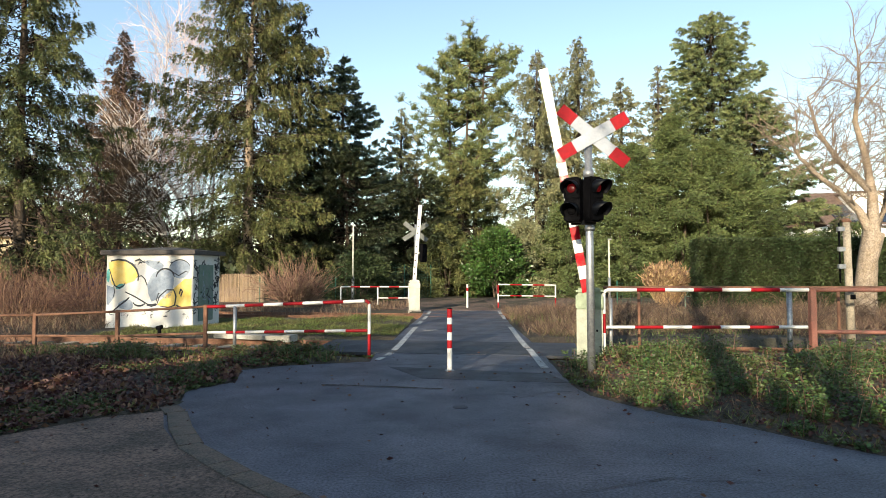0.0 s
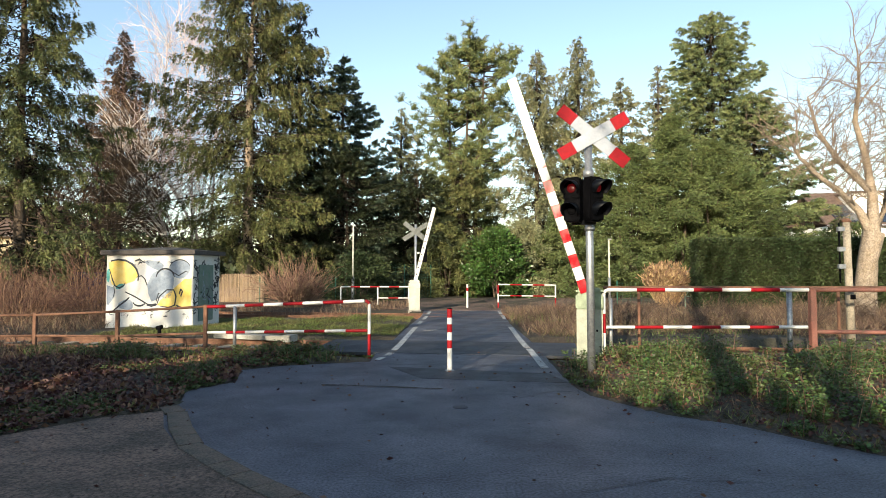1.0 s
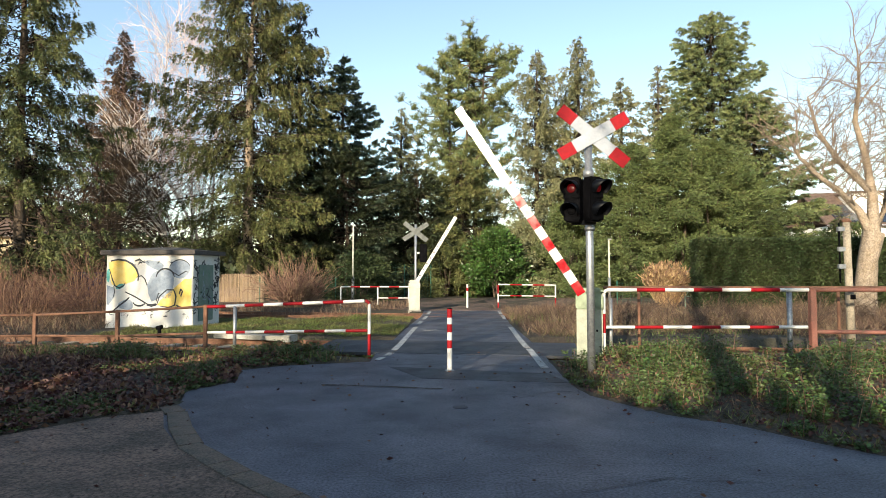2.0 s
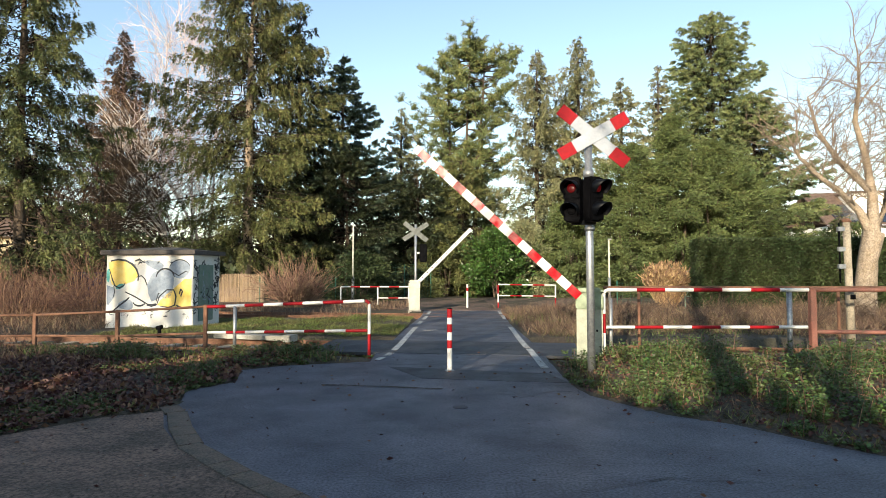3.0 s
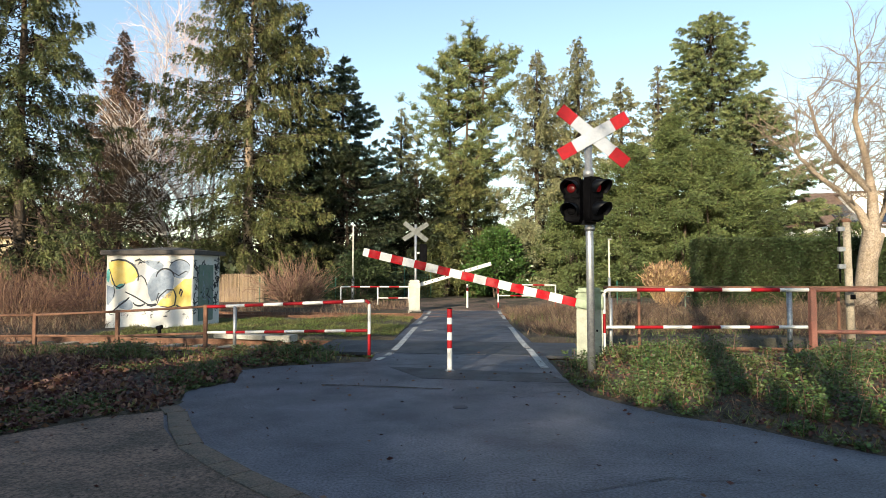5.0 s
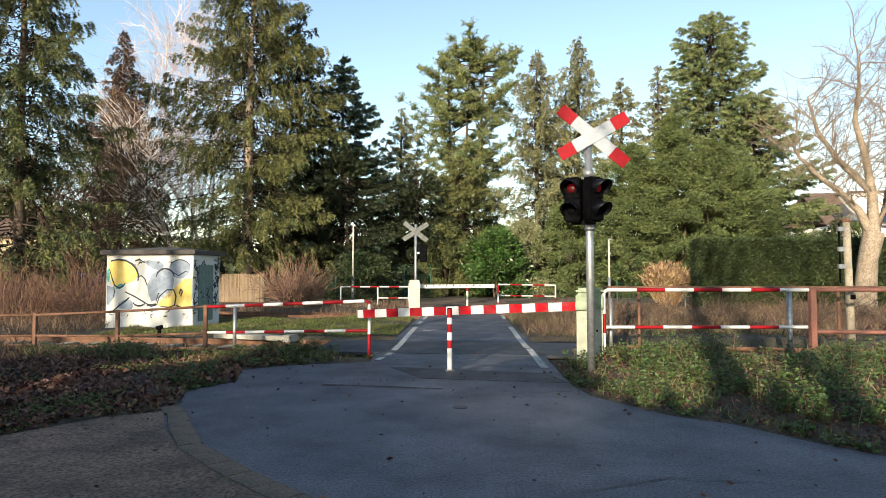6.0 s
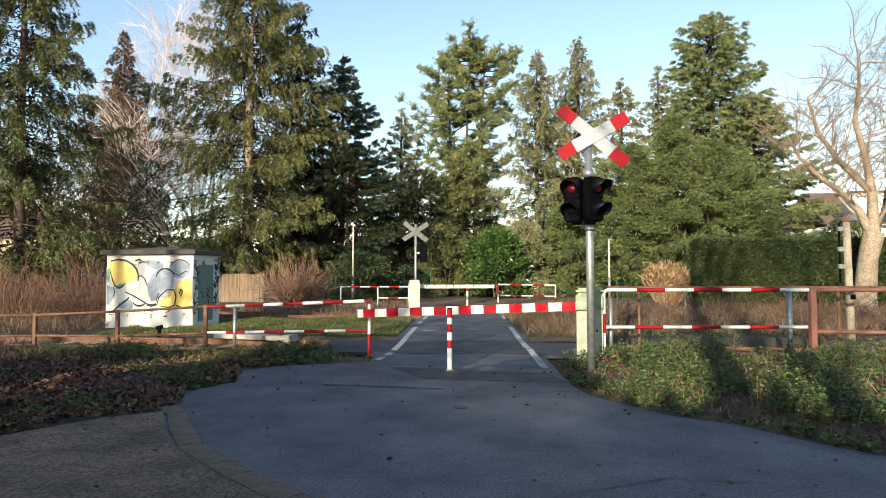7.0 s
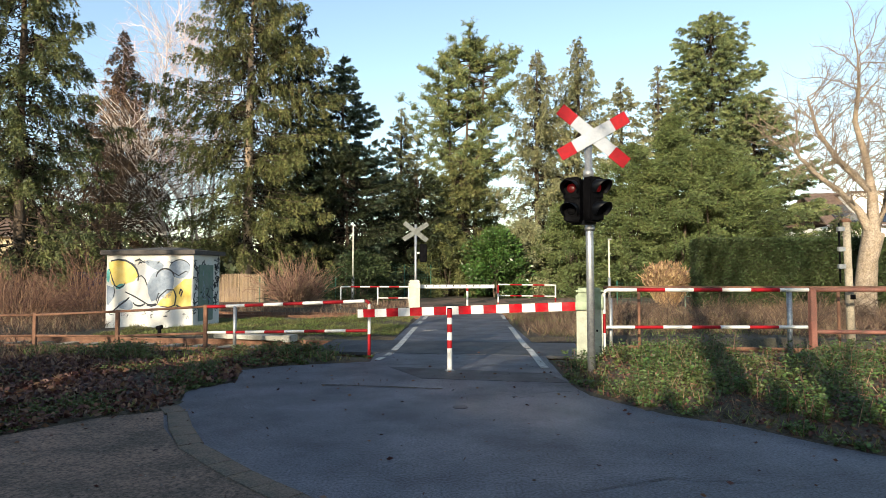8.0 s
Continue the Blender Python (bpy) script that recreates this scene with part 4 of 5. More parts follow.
def pine(x, y, h, r, seed):
    """A pine: bare stems below, a rounded crown of needle tufts above."""
    rng = np.random.default_rng(seed)
    t = thing("pine_tree", pose(x, y, 0), "tall pine with a rounded tufted crown", "tree", "conifers beyond the tracks")
    paths, P, D, U = [], [], [], []
    for k, (dx, hh) in enumerate(((-1.3, 0.9), (0.3, 1.0), (1.5, 0.97))):
        s = np.linspace(0, 1, 10)
        tp = np.stack([dx * (0.4 + 0.6 * s) + 0.1 * np.sin(s * 7 + k), 0.4 * np.sin(s * 3 + k), s * h * hh - 0.3], 1)
        paths.append((tp, np.linspace(0.24, 0.04, 10)))
        for i in range(60):
            q = rng.uniform(0.16, 1) ** 0.8
            b = np.array([np.interp(q, s, tp[:, j]) for j in range(3)])
            a = rng.random() * 6.28
            R = r * (0.35 + 0.5 * math.sin(math.pi * min(1, max(0, (q - 0.1) / 0.92)) ** 1.3)) * rng.uniform(0.45, 1.05)
            e = b + np.array([math.cos(a) * R, math.sin(a) * R, R * rng.uniform(0.0, 0.5)])
            m = (b + e) / 2 - np.array([0, 0, 0.15 * R])
            paths.append((np.array([b, m, e]), np.array([0.06, 0.04, 0.015])))
            for c in ([e, (m + e) / 2, m] if q > 0.35 else [e, (m + e) / 2]):
                # a tuft: short shoots fanned out, each ringed with needles
                for j in range(13):
                    w = unit(rng, 1)[0] * np.array([1, 1, 0.6]) + np.array([0, 0, 0.35])
                    n = 30
                    g = rng.random(n)[:, None]
                    o = w * rng.uniform(0.35, 0.78) * g
                    rr = unit(rng, n)
                    P.append(c + o + rr * 0.05), D.append(w * 0.6 + rr * 0.8), U.append(rr + np.array([0, 0, 0.3]))
    v, f = tubes(paths, 6)
    raw("trunk", v, f, BARK, t)
    P, D = np.concatenate(P), np.concatenate(D)
    s = 0.17 * rng.uniform(0.6, 1.2, len(P))
    v, f = needles(P, D, s, s * 0.36, rng, np.concatenate(U))
    raw("crown", v, f, PINE, t)
    return t


pine(1.7, 46, 20.0, 4.8, 31)
conifer("spruce_tree", 1.3, 41, 9.5, 2.8, 0.2, SPRUCE, "ragged olive spruce below the pine", 32, count=120, dense=6.5, shape=0.5)
for i, (x, y, h, r) in enumerate(((12.2, 38.2, 9.6, 2.7), (14.6, 37.4, 11.4, 3.0), (17.2, 37.8, 9.8, 3.0))):
    bushy("yew_tree", x, y, h, r, YEW, "broad dense yew with olive foliage", "tree", 410 + i, clumps=340, per=210, size=0.15, clump=0.55, shape="cone" if i == 1 else "dome", slim=True)
bushy("yew_tree", 19.3, 39, 8.0, 3.6, YEW, "broad dense yew with olive foliage", "tree", 42, clumps=340, per=220, size=0.15, clump=0.6, shape="dome", slim=True)
bushy("conifer_shrub", 8.3, 38, 6.0, 2.6, YEW, "dense olive conifer shrub beside the street", "shrub", 43, clumps=260, per=140, size=0.16, clump=0.5, shape="dome", slim=True)
bushy("conifer_shrub", 5.3, 38.5, 4.8, 1.9, SPRUCE_BLUE, "grey-green conifer shrub beside the street", "shrub", 44, clumps=200, per=140, size=0.16, clump=0.45, shape="dome", slim=True)
bushy("laurel_bush", 3.3, 37, 4.2, 1.8, LAUREL, "glossy bright green laurel bush", "shrub", 45, clumps=150, per=80, size=0.2, clump=0.5, shape="dome", width=0.5)
bushy("conifer_shrub", 0.2, 38.5, 4.6, 1.9, SPRUCE, "ragged olive shrub beside the street", "shrub", 46, clumps=200, per=140, size=0.16, clump=0.45, shape="dome", slim=True)
bushy("garden_shrub", -4.4, 31.5, 2.5, 1.8, HEDGE, "rounded green garden shrub behind the fence", "shrub", 47, clumps=150, per=70, size=0.14, clump=0.4, shape="dome")
bushy("garden_shrub", 22.5, 33, 4.4, 1.9, YEW, "golden-green shrub above the hedge", "shrub", 48, clumps=130, per=80, size=0.16, clump=0.4, shape="dome")
bushy("garden_shrub", -10.8, 40, 3.6, 2.4, HEDGE, "dark green shrub behind the reed screen", "shrub", 49, clumps=150, per=70, size=0.2, clump=0.5, shape="dome")

# distant woods added to close the view between the nearer trees, in shade-dark needles
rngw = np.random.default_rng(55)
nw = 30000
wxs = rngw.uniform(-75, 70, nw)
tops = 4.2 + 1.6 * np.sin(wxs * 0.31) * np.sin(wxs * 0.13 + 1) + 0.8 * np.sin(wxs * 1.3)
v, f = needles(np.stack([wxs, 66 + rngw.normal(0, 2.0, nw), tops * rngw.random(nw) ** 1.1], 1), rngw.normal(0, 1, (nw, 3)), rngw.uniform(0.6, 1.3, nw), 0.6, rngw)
tagged(raw("distant_woods", v, f, SPRUCE_SHADE), "distant woodland strip added behind the trees, toned dark for shade", "woods", kind="stuff")

# clipped hedge
rng = np.random.default_rng(60)


def hedge(name, x0, y0, x1, y1, h, depth, leaf, label, count, size=0.07):
    t = thing(name, pose(0, 0, 0), label, "hedge")
    L = math.hypot(x1 - x0, y1 - y0)
    ang = math.degrees(math.atan2(y1 - y0, x1 - x0))
    core = part("branch_core", box(0.1, L - 0.1, -depth + 0.1, -0.1, -0.05, h - 0.1), BARK, t)
    core.matrix_basis = pose(x0, y0, 0, 0, 0, ang)
    face = rng.random(count)
    u, w, k = rng.uniform(0, L, count), rng.uniform(0, 1, count), rng.normal(0, 0.035, count)
    px = u.copy()
    py = np.where(face < 0.62, 0 + k, -depth * w)
    pz = np.where(face < 0.62, w * h, h + k)
    nrm = np.where((face < 0.62)[:, None], [[0, 1, 0.2]], [[0, 0, 1]])
    end = face > 0.9
    px = np.where(end, np.where(w > 0.5, 0, L) + k, px)
    py = np.where(end, -depth * rng.random(count), py)
    pz = np.where(end, h * rng.random(count), pz)
    P = np.stack([px, py, pz], 1)
    v, f = needles(P, nrm + rng.normal(0, 0.7, (count, 3)), size * rng.uniform(0.7, 1.6, count), size * 0.8, rng)
    c = raw("foliage", v, f, leaf, t)
    c.matrix_basis = pose(x0, y0, 0, 0, 0, ang)
    return t


hedge("clipped_hedge", 19.4, 23.2, 10.5, 24.2, 2.82, 1.3, HEDGE, "tall clipped dark green hedge with a flat top", 65000, 0.088)

# bare trees
def bare(name, x, y, label, seed, first, bark, twig, lean=(0, 0, 1), group="bare trees"):
    rng = np.random.default_rng(seed)
    t = thing(name, pose(x, y, 0), label, "tree", group)
    out = []
    first(rng, out)
    wood(t, out, bark, twig)
    return t


def walnut(rng, out):
    # a short leaning bole, then three great limbs
    out.append((np.array([(0, 0, -0.3), (0.0, 0, 0.6), (0.15, 0, 2.0), (0.4, 0, 3.0)]), np.array([0.44, 0.38, 0.33, 0.36]), 5))
    def limb(pts, rad):
        pts = np.array(pts, float)
        out.append((pts, np.array(rad, float), 5))
        seg = np.linspace(0, len(pts) - 1, 27)[4:]
        for i, q in enumerate(seg):
            b = [np.interp(q, np.arange(len(pts)), pts[:, j]) for j in range(3)]
            a = rng.random() * 6.28
            grow(rng, b, (math.cos(a) * 0.9, math.sin(a) * 0.9, 0.75), rng.uniform(0.8, 1.5), 0.026, 3, out, 1.0, 0.03, 4, (3, 5), 0.68, 0.2, 0.0045)

    limb([(0.35, 0, 2.8), (-0.1, 0, 3.8), (-0.8, 0.1, 4.6), (-1.5, 0.1, 5.1), (-2.2, 0.1, 5.8), (-2.7, 0, 6.6)], [0.18, 0.14, 0.11, 0.085, 0.06, 0.03])
    limb([(0.4, 0, 3.0), (0.4, 0, 4.4), (0.2, 0, 5.8), (-0.1, 0.1, 7.2), (0.1, 0.1, 8.6), (0.0, 0, 9.8)], [0.22, 0.16, 0.12, 0.09, 0.06, 0.025])
    limb([(0.45, 0, 3.0), (1.1, 0.2, 4.2), (1.5, 0.4, 5.6), (1.7, 0.5, 7.2), (2.1, 0.5, 8.8)], [0.18, 0.14, 0.1, 0.07, 0.03])
    limb([(0.3, 0, 4.6), (-0.4, 0.6, 5.8), (-1.0, 0.9, 7.0), (-1.3, 1.0, 8.4)], [0.14, 0.11, 0.08, 0.03])


bare("walnut_tree", 15.6, 22, "bare spreading tree with pale tan bark", 71, walnut, PALEBARK, WALNUTTWIG)


def birch(lean, h):
    def make(rng, out):
        s = np.linspace(0, 1, 9)
        pts = np.stack([lean * s ** 1.4 * h, 0.3 * np.sin(s * 4), s * h], 1)
        out.append((pts, np.linspace(0.13, 0.03, 9), 5))
        for i in range(44):
            q = rng.uniform(0.22, 1)
            p = [np.interp(q, s, pts[:, j]) for j in range(3)]
            a = rng.random() * 6.28
            grow(rng, p, (math.cos(a) * 0.8, math.sin(a) * 0.8, 0.9), 2.4 * (1.15 - q) + 1.7, 0.032, 3, out, 0.65, -0.03, 3, (2, 4), 0.75, 0.16, 0.010)
    return make


bare("birch_tree", -20.3, 42, "leafless birch with white trunk and mauve twigs", 72, birch(0.03, 18.5), BIRCHBARK, BIRCHTWIG)
bare("birch_tree", -18.2, 43, "leafless birch with white trunk and mauve twigs", 73, birch(-0.04, 19.5), BIRCHBARK, BIRCHTWIG)
bare("birch_tree", -16.4, 41, "leafless birch with white trunk and mauve twigs", 76, birch(0.06, 17.0), BIRCHBARK, BIRCHTWIG)
bare("birch_tree", -14.6, 38, "leaning leafless birch with white limbs", 74, birch(-0.5, 11.0), BIRCHBARK, TWIG)
bare("birch_tree", -16.0, 36, "leaning leafless birch with reddish twigs", 75, birch(-0.35, 10.0), BIRCHBARK, SCRUB)
bare("birch_tree", -18.4, 33, "low leafless tree with a tangle of reddish twigs", 77, birch(-0.1, 7.0), BARK, SCRUB)
bare("birch_tree", -22.4, 33, "low leafless tree with a tangle of reddish twigs", 78, birch(0.1, 6.5), BARK, SCRUB)


def thicket(name, x, y, h, r, n, material, label, category, seed, spread=0.6, group="", thick=1.1):
    """A leafless shrub of many upright stems."""
    rng = np.random.default_rng(seed)
    t = thing(name, pose(x, y, 0), label, category, group)
    out = []
    for i in range(n if n > 200 else int(n * 0.5)):
        a, q = rng.random() * 6.28, math.sqrt(rng.random())
        d = (math.cos(a) * q * spread, math.sin(a) * q * spread, 1)
        grow(rng, (math.cos(a) * q * r * 0.35, math.sin(a) * q * r * 0.35, -0.05), d, h * rng.uniform(0.35, 0.62), 0.012, 2, out, 0.55, 0.0, 3, (2, 4), 0.55, 0.2, 0.004)
    v, f = tubes([(p, rr * thick) for p, rr, d in out], 3)
    tagged(raw("stem_tangle", v, f, material, t), kind="stuff")
    return t


thicket("twiggy_shrub", -6.65, 27, 2.5, 1.4, 210, TWIG, "round leafless shrub of reddish brown twigs", "shrub", 81, 0.95, thick=2.0)
for i, (x, y, h, n) in enumerate(((-14.8, 20, 2.2, 170), (-13.0, 18.5, 1.9, 160), (-16.8, 21, 2.5, 170), (-11.8, 20.5, 1.8, 130), (-19, 23, 2.4, 170), (-13.8, 23.5, 2.6, 150), (-16.2, 26, 3.0, 170), (-18.8, 28, 3.3, 160), (-12.0, 26, 2.2, 120), (-21.5, 29, 3.4, 160))):
    thicket("bare_shrub", x, y, h, 2.4, n, REDSCRUB, "tangled leafless shrub along the track", "shrub", 90 + i, 0.9, "leafless shrubs by the track", 1.3)


for i, (x, y, h, n) in enumerate(((4.4, 15.2, 1.2, 60), (6.4, 15.8, 1.35, 70), (8.2, 15.0, 1.15, 60), (10.0, 16.4, 1.3, 70), (12.2, 15.6, 1.3, 70), (3.4, 18.5, 1.0, 50), (5.6, 19.5, 1.2, 60), (8.8, 19.4, 1.4, 60), (14.4, 17.5, 1.5, 70), (12.4, 19.5, 1.4, 60), (15.8, 16.0, 1.4, 60))):
    thicket("dry_shrub", x, y, h, 2.6, n, SCRUB, "low dry brown scrub behind the guard rail", "shrub", 200 + i, 1.2, "dry scrub by the track")


# ---- planting behind the camera, which shades the lane ----
for i, (x, y, h, r, k) in enumerate(((-21.5, -8.5, 5.4, 1.5, 120), (-18.0, -8, 5.2, 1.5, 150), (-15.2, -8.4, 5.6, 1.3, 120), (-12.4, -8, 5.5, 1.2, 110), (-9.9, -8.6, 5.7, 1.1, 110), (-7.8, -8.4, 5.4, 1.1, 120), (-5.5, -8.1, 5.0, 1.0, 120),
                                      (-6.5, -7.6, 4.5, 0.6, 40), (-4.6, -7.8, 4.4, 0.5, 45), (-3.6, -8.3, 4.0, 0.8, 90), (-2.2, -8.1, 3.8, 0.8, 90), (-0.6, -8.3, 3.6, 0.8, 90), (0.9, -8.2, 3.7, 0.8, 90), (2.4, -8.3, 3.8, 0.9, 90), (4.2, -8.4, 4.0, 0.9, 90),
                                      (-13, -6.5, 3.2, 1.4, 130), (-9.8, -6.4, 3.2, 1.2, 120), (-6.9, -6.4, 3.2, 1.1, 120), (-4.2, -6.5, 3.2, 1.0, 110), (-1.9, -6.4, 2.9, 0.7, 90))):
    bushy("roadside_shrub", x, y, h, r, HEDGE, "dense evergreen roadside shrub", "shrub", 150 + i, clumps=k, per=40, size=0.34, clump=0.5 if r > 0.45 else 0.3, shape="dome", group="roadside shrubs", slim=True, width=0.6)


def shade_tree(h):
    def make(rng, out):
        out.append((np.array([(0, 0, -0.3), (0.05, 0, h * 0.2), (0, 0.1, h * 0.42)]), np.array([0.26, 0.21, 0.18]), 5))
        for i in range(5):
            a = i * 1.26 + rng.random()
            grow(rng, (0, 0.05, h * (0.3 + 0.025 * i)), (math.cos(a) * 0.6, math.sin(a) * 0.6, 1), h * 0.34, 0.1, 2, out, 0.6, 0.06, 5, (3, 5), 0.68)
    return make


def tall_tree(h, r=0.24):
    def make(rng, out):
        out.append((np.array([(0, 0, -0.3), (0.05, 0, h * 0.35), (-0.05, 0.05, h * 0.7), (0, 0, h)]), np.array([r * 1.1, r, r * 0.75, r * 0.25]), 5))
        for i in range(16):
            a = rng.random() * 6.28
            grow(rng, (0, 0, h * rng.uniform(0.35, 0.95)), (math.cos(a) * 0.7, math.sin(a) * 0.7, 1), 2.2, 0.05, 2, out, 0.6, 0.05, 4, (2, 4), 0.6)
    return make


for i, (x, y, h) in enumerate(((-18.9, -10.5, 15), (-20.6, -10.2, 15))):
    bare("roadside_tree", x, y, "tall straight leafless roadside tree", 180 + i, tall_tree(h), BARK, TWIG, group="leafless roadside trees")
for i, (x, y, h, r) in enumerate(((-3.25, -9.2, 13, 0.25), (-2.1, -9.0, 12, 0.21), (1.2, -9.4, 12, 0.2))):
    bare("roadside_tree", x, y, "tall straight leafless roadside tree", 190 + i, tall_tree(h, r), BARK, TWIG, group="leafless roadside trees")
for i, (x, y, h) in enumerate(((-22.6, -11, 14), (-12.8, -10.5, 12), (-10.4, -11.5, 12))):
    bare("roadside_tree", x, y, "leafless roadside tree with grey-brown bark", 170 + i, shade_tree(h), BARK, TWIG, group="leafless roadside trees")


# ---- low plants ----
def scatter(name, count, region, leaf, label, category, seed, length, width, lean=0.4, flat=0.0, keep=None, lift=0.0, clump=0.0):
    """Blades or leaves spread over a stretch of ground."""
    rng = np.random.default_rng(seed)
    x, y = rng.uniform(region[0], region[1], count), rng.uniform(region[2], region[3], count)
    if clump:
        x, y = x + clump * np.sin(7 * x + 3 * y), y + clump * np.sin(5 * y - 4 * x)
    ins, gap = inside_and_gap(x, y, ROAD)
    ok = ~ins & (gap > 0.03)
    acr = x * ACROSS[0] + y * ACROSS[1]
    ok &= ~((acr > 10.9) & (acr < 13.3) & (np.abs(x) < 2.8))
    if keep is not None:
        ok &= keep(x, y, acr, gap, rng)
    x, y = x[ok], y[ok]
    n = len(x)
    P = np.stack([x, y, height(x, y) - 0.01 + lift * rng.random(n)], 1)
    D = rng.normal(0, lean, (n, 3))
    D[:, 2] = 1 - flat + (rng.normal(0, 0.25, n) if flat else 0)
    L = length * rng.uniform(0.45, 1.25, n)
    v, f = leaves(P, D, L, width * rng.uniform(0.7, 1.3, n), rng)
    return tagged(raw(name, v, f, leaf), label, category, kind="stuff")


def patchy(lo, f=0.9, s=0.0):
    def keep(x, y, acr, gap, rng):
        return np.sin(x * f + s) * np.sin(y * f * 1.3 + s) + 0.5 * np.sin(x * 2.7 + y * 1.9 + s) + rng.normal(0, 0.35, len(x)) > lo
    return keep


scatter("grass", 42000, (-9, -1.0, 13.3, 20), GRASS, "short green grass between the tracks", "grass", 101, 0.11, 0.011, lean=0.7, keep=patchy(-0.7))
scatter("grass", 5000, (-9, -1.0, 9.3, 11.2), GRASS, "green grass along the lane edge", "grass", 102, 0.16, 0.012, keep=patchy(0.1, 1.1, 1.0))
scatter("dry_grass", 9000, (-13, -4.5, 7.0, 11.4), DRYGRASS, "brown dry grass on the bank", "grass", 103, 0.3, 0.009, lean=0.7, keep=lambda x, y, acr, gap, rng: rng.random(len(x)) < np.clip((-x - 4.5) / 5 + (y - 8.6) * 0.15, 0.04, 1))
scatter("fallen_leaves", 40000, (-12, -2.4, 5.0, 10.3), DEADLEAF, "reddish brown fallen leaves on the bank", "leaves", 104, 0.078, 0.052, lean=1.0, flat=0.8, lift=0.07, keep=patchy(-1.0, 0.7, 0.4))


def weed_patch(name, count, region, leaf, label, seed, tall, leaf_size, keep, per=60, stem=None):
    """Leafy plants, each a few stems set with leaves, standing in patches over a stretch of ground."""
    rng = np.random.default_rng(seed)
    t = thing(name, pose(0, 0, 0), label, name.replace("_", " "))
    x, y = rng.uniform(region[0], region[1], count), rng.uniform(region[2], region[3], count)
    ins, gap = inside_and_gap(x, y, ROAD)
    ok = ~ins & (gap > 0.04) & keep(x, y, gap, rng)
    x, y, gap = x[ok], y[ok], gap[ok]
    m = len(x)
    z = height(x, y)
    top = tall * rng.uniform(0.3, 1.2, m) * np.clip(gap / 0.7 + 0.3, 0.35, 1) * (0.85 + 0.35 * np.sin(2.3 * x + seed) * np.sin(2.1 * y))
    # three leaning stems a plant
    sk = np.repeat(np.arange(m), 3)
    a = rng.random(len(sk)) * 6.28
    reach = top[sk] * rng.uniform(0.1, 0.55, len(sk))
    base = np.stack([x[sk] + 0.03 * np.cos(a), y[sk] + 0.03 * np.sin(a), z[sk] - 0.02], 1)
    way = np.stack([np.cos(a) * reach, np.sin(a) * reach, top[sk] * rng.uniform(0.7, 1.0, len(sk))], 1)
    k = np.repeat(np.arange(len(sk)), per // 3)
    n = len(k)
    u = 0.15 + 0.85 * rng.random(n) ** 0.75
    b = rng.random(n) * 6.28
    side = np.stack([np.cos(b), np.sin(b), rng.normal(-0.05, 0.35, n)], 1)
    L = leaf_size * rng.uniform(0.55, 1.35, n) * (1.15 - 0.45 * u)
    P = base[k] + way[k] * u[:, None] + side * (0.35 * L)[:, None]
    P[:, 2] = np.maximum(P[:, 2], z[sk][k] + 0.01)
    v, f = leaves(P, side, L, L * 0.5, rng, 0.22)
    tagged(raw("foliage", v, f, leaf, t), kind="stuff")
    pick = rng.random(len(sk)) < 0.5
    v, f = tubes([(np.array([p, p + w * 0.55 + [0, 0, 0.02], p + w]), np.array([0.005, 0.004, 0.002])) for p, w in zip(base[pick], way[pick])], 3)
    tagged(raw("stem_tangle", v, f, stem or TWIG, t), kind="stuff")
    return t


weed_patch("green_weeds", 1100, (-11, -1.3, 9.3, 10.9), WEED, "low green weeds in front of the track", 120, 0.26, 0.05, lambda x, y, gap, rng: np.sin(1.9 * x + 0.5) + 0.7 * np.sin(4.3 * x + 3 * y) + rng.normal(0, 0.3, len(x)) > -0.2)
weed_patch("green_weeds", 1500, (-6.5, -2.4, 6.2, 9.2), WEED, "low green weeds along the asphalt edge", 121, 0.2, 0.042, lambda x, y, gap, rng: (gap < 0.75) & (np.sin(3.1 * x + 2.2 * y) + rng.normal(0, 0.3, len(x)) > -0.05))
weed_patch("green_weeds", 1300, (-8.5, -3.2, 4.0, 6.6), WEED, "low green weeds along the asphalt edge", 122, 0.16, 0.038, lambda x, y, gap, rng: (gap < 0.6) & (np.sin(4 * x + y) + rng.normal(0, 0.3, len(x)) > -0.1))
weed_patch("green_weeds", 1000, (-9, -3, 6.0, 9.4), WEED, "scattered green weeds among fallen leaves", 129, 0.15, 0.05, lambda x, y, gap, rng: np.sin(2.1 * x + 1.2) * np.sin(2.7 * y) > 0.3, per=36)
scatter("dry_weeds", 42000, (2.2, 17, 13.6, 24), DRYGRASS, "dry brown weeds behind the guard rail", "weeds", 105, 0.5, 0.008, lean=0.75, keep=patchy(-0.25, 0.8, 3.0))
scatter("dry_weeds", 6000, (-16, -9.5, 12.8, 24), DRYGRASS, "dry brown weeds beside the hut", "weeds", 106, 0.55, 0.012, lean=0.7)
scatter("dry_weeds", 6000, (1.9, 8, 14, 25), DRYGRASS, "dry brown weeds along the lane", "weeds", 107, 0.32, 0.012, lean=0.7)
scatter("grass", 7000, (2.0, 9, 13, 22), GRASS, "green grass among dry weeds", "grass", 108, 0.32, 0.008, keep=patchy(0.3, 0.9, 0.0))
scatter("dry_weeds", 7000, (-12, -1.2, 21.8, 27.5), DRYGRASS, "dry weeds beyond the second track", "weeds", 109, 0.4, 0.014, keep=patchy(0.0))


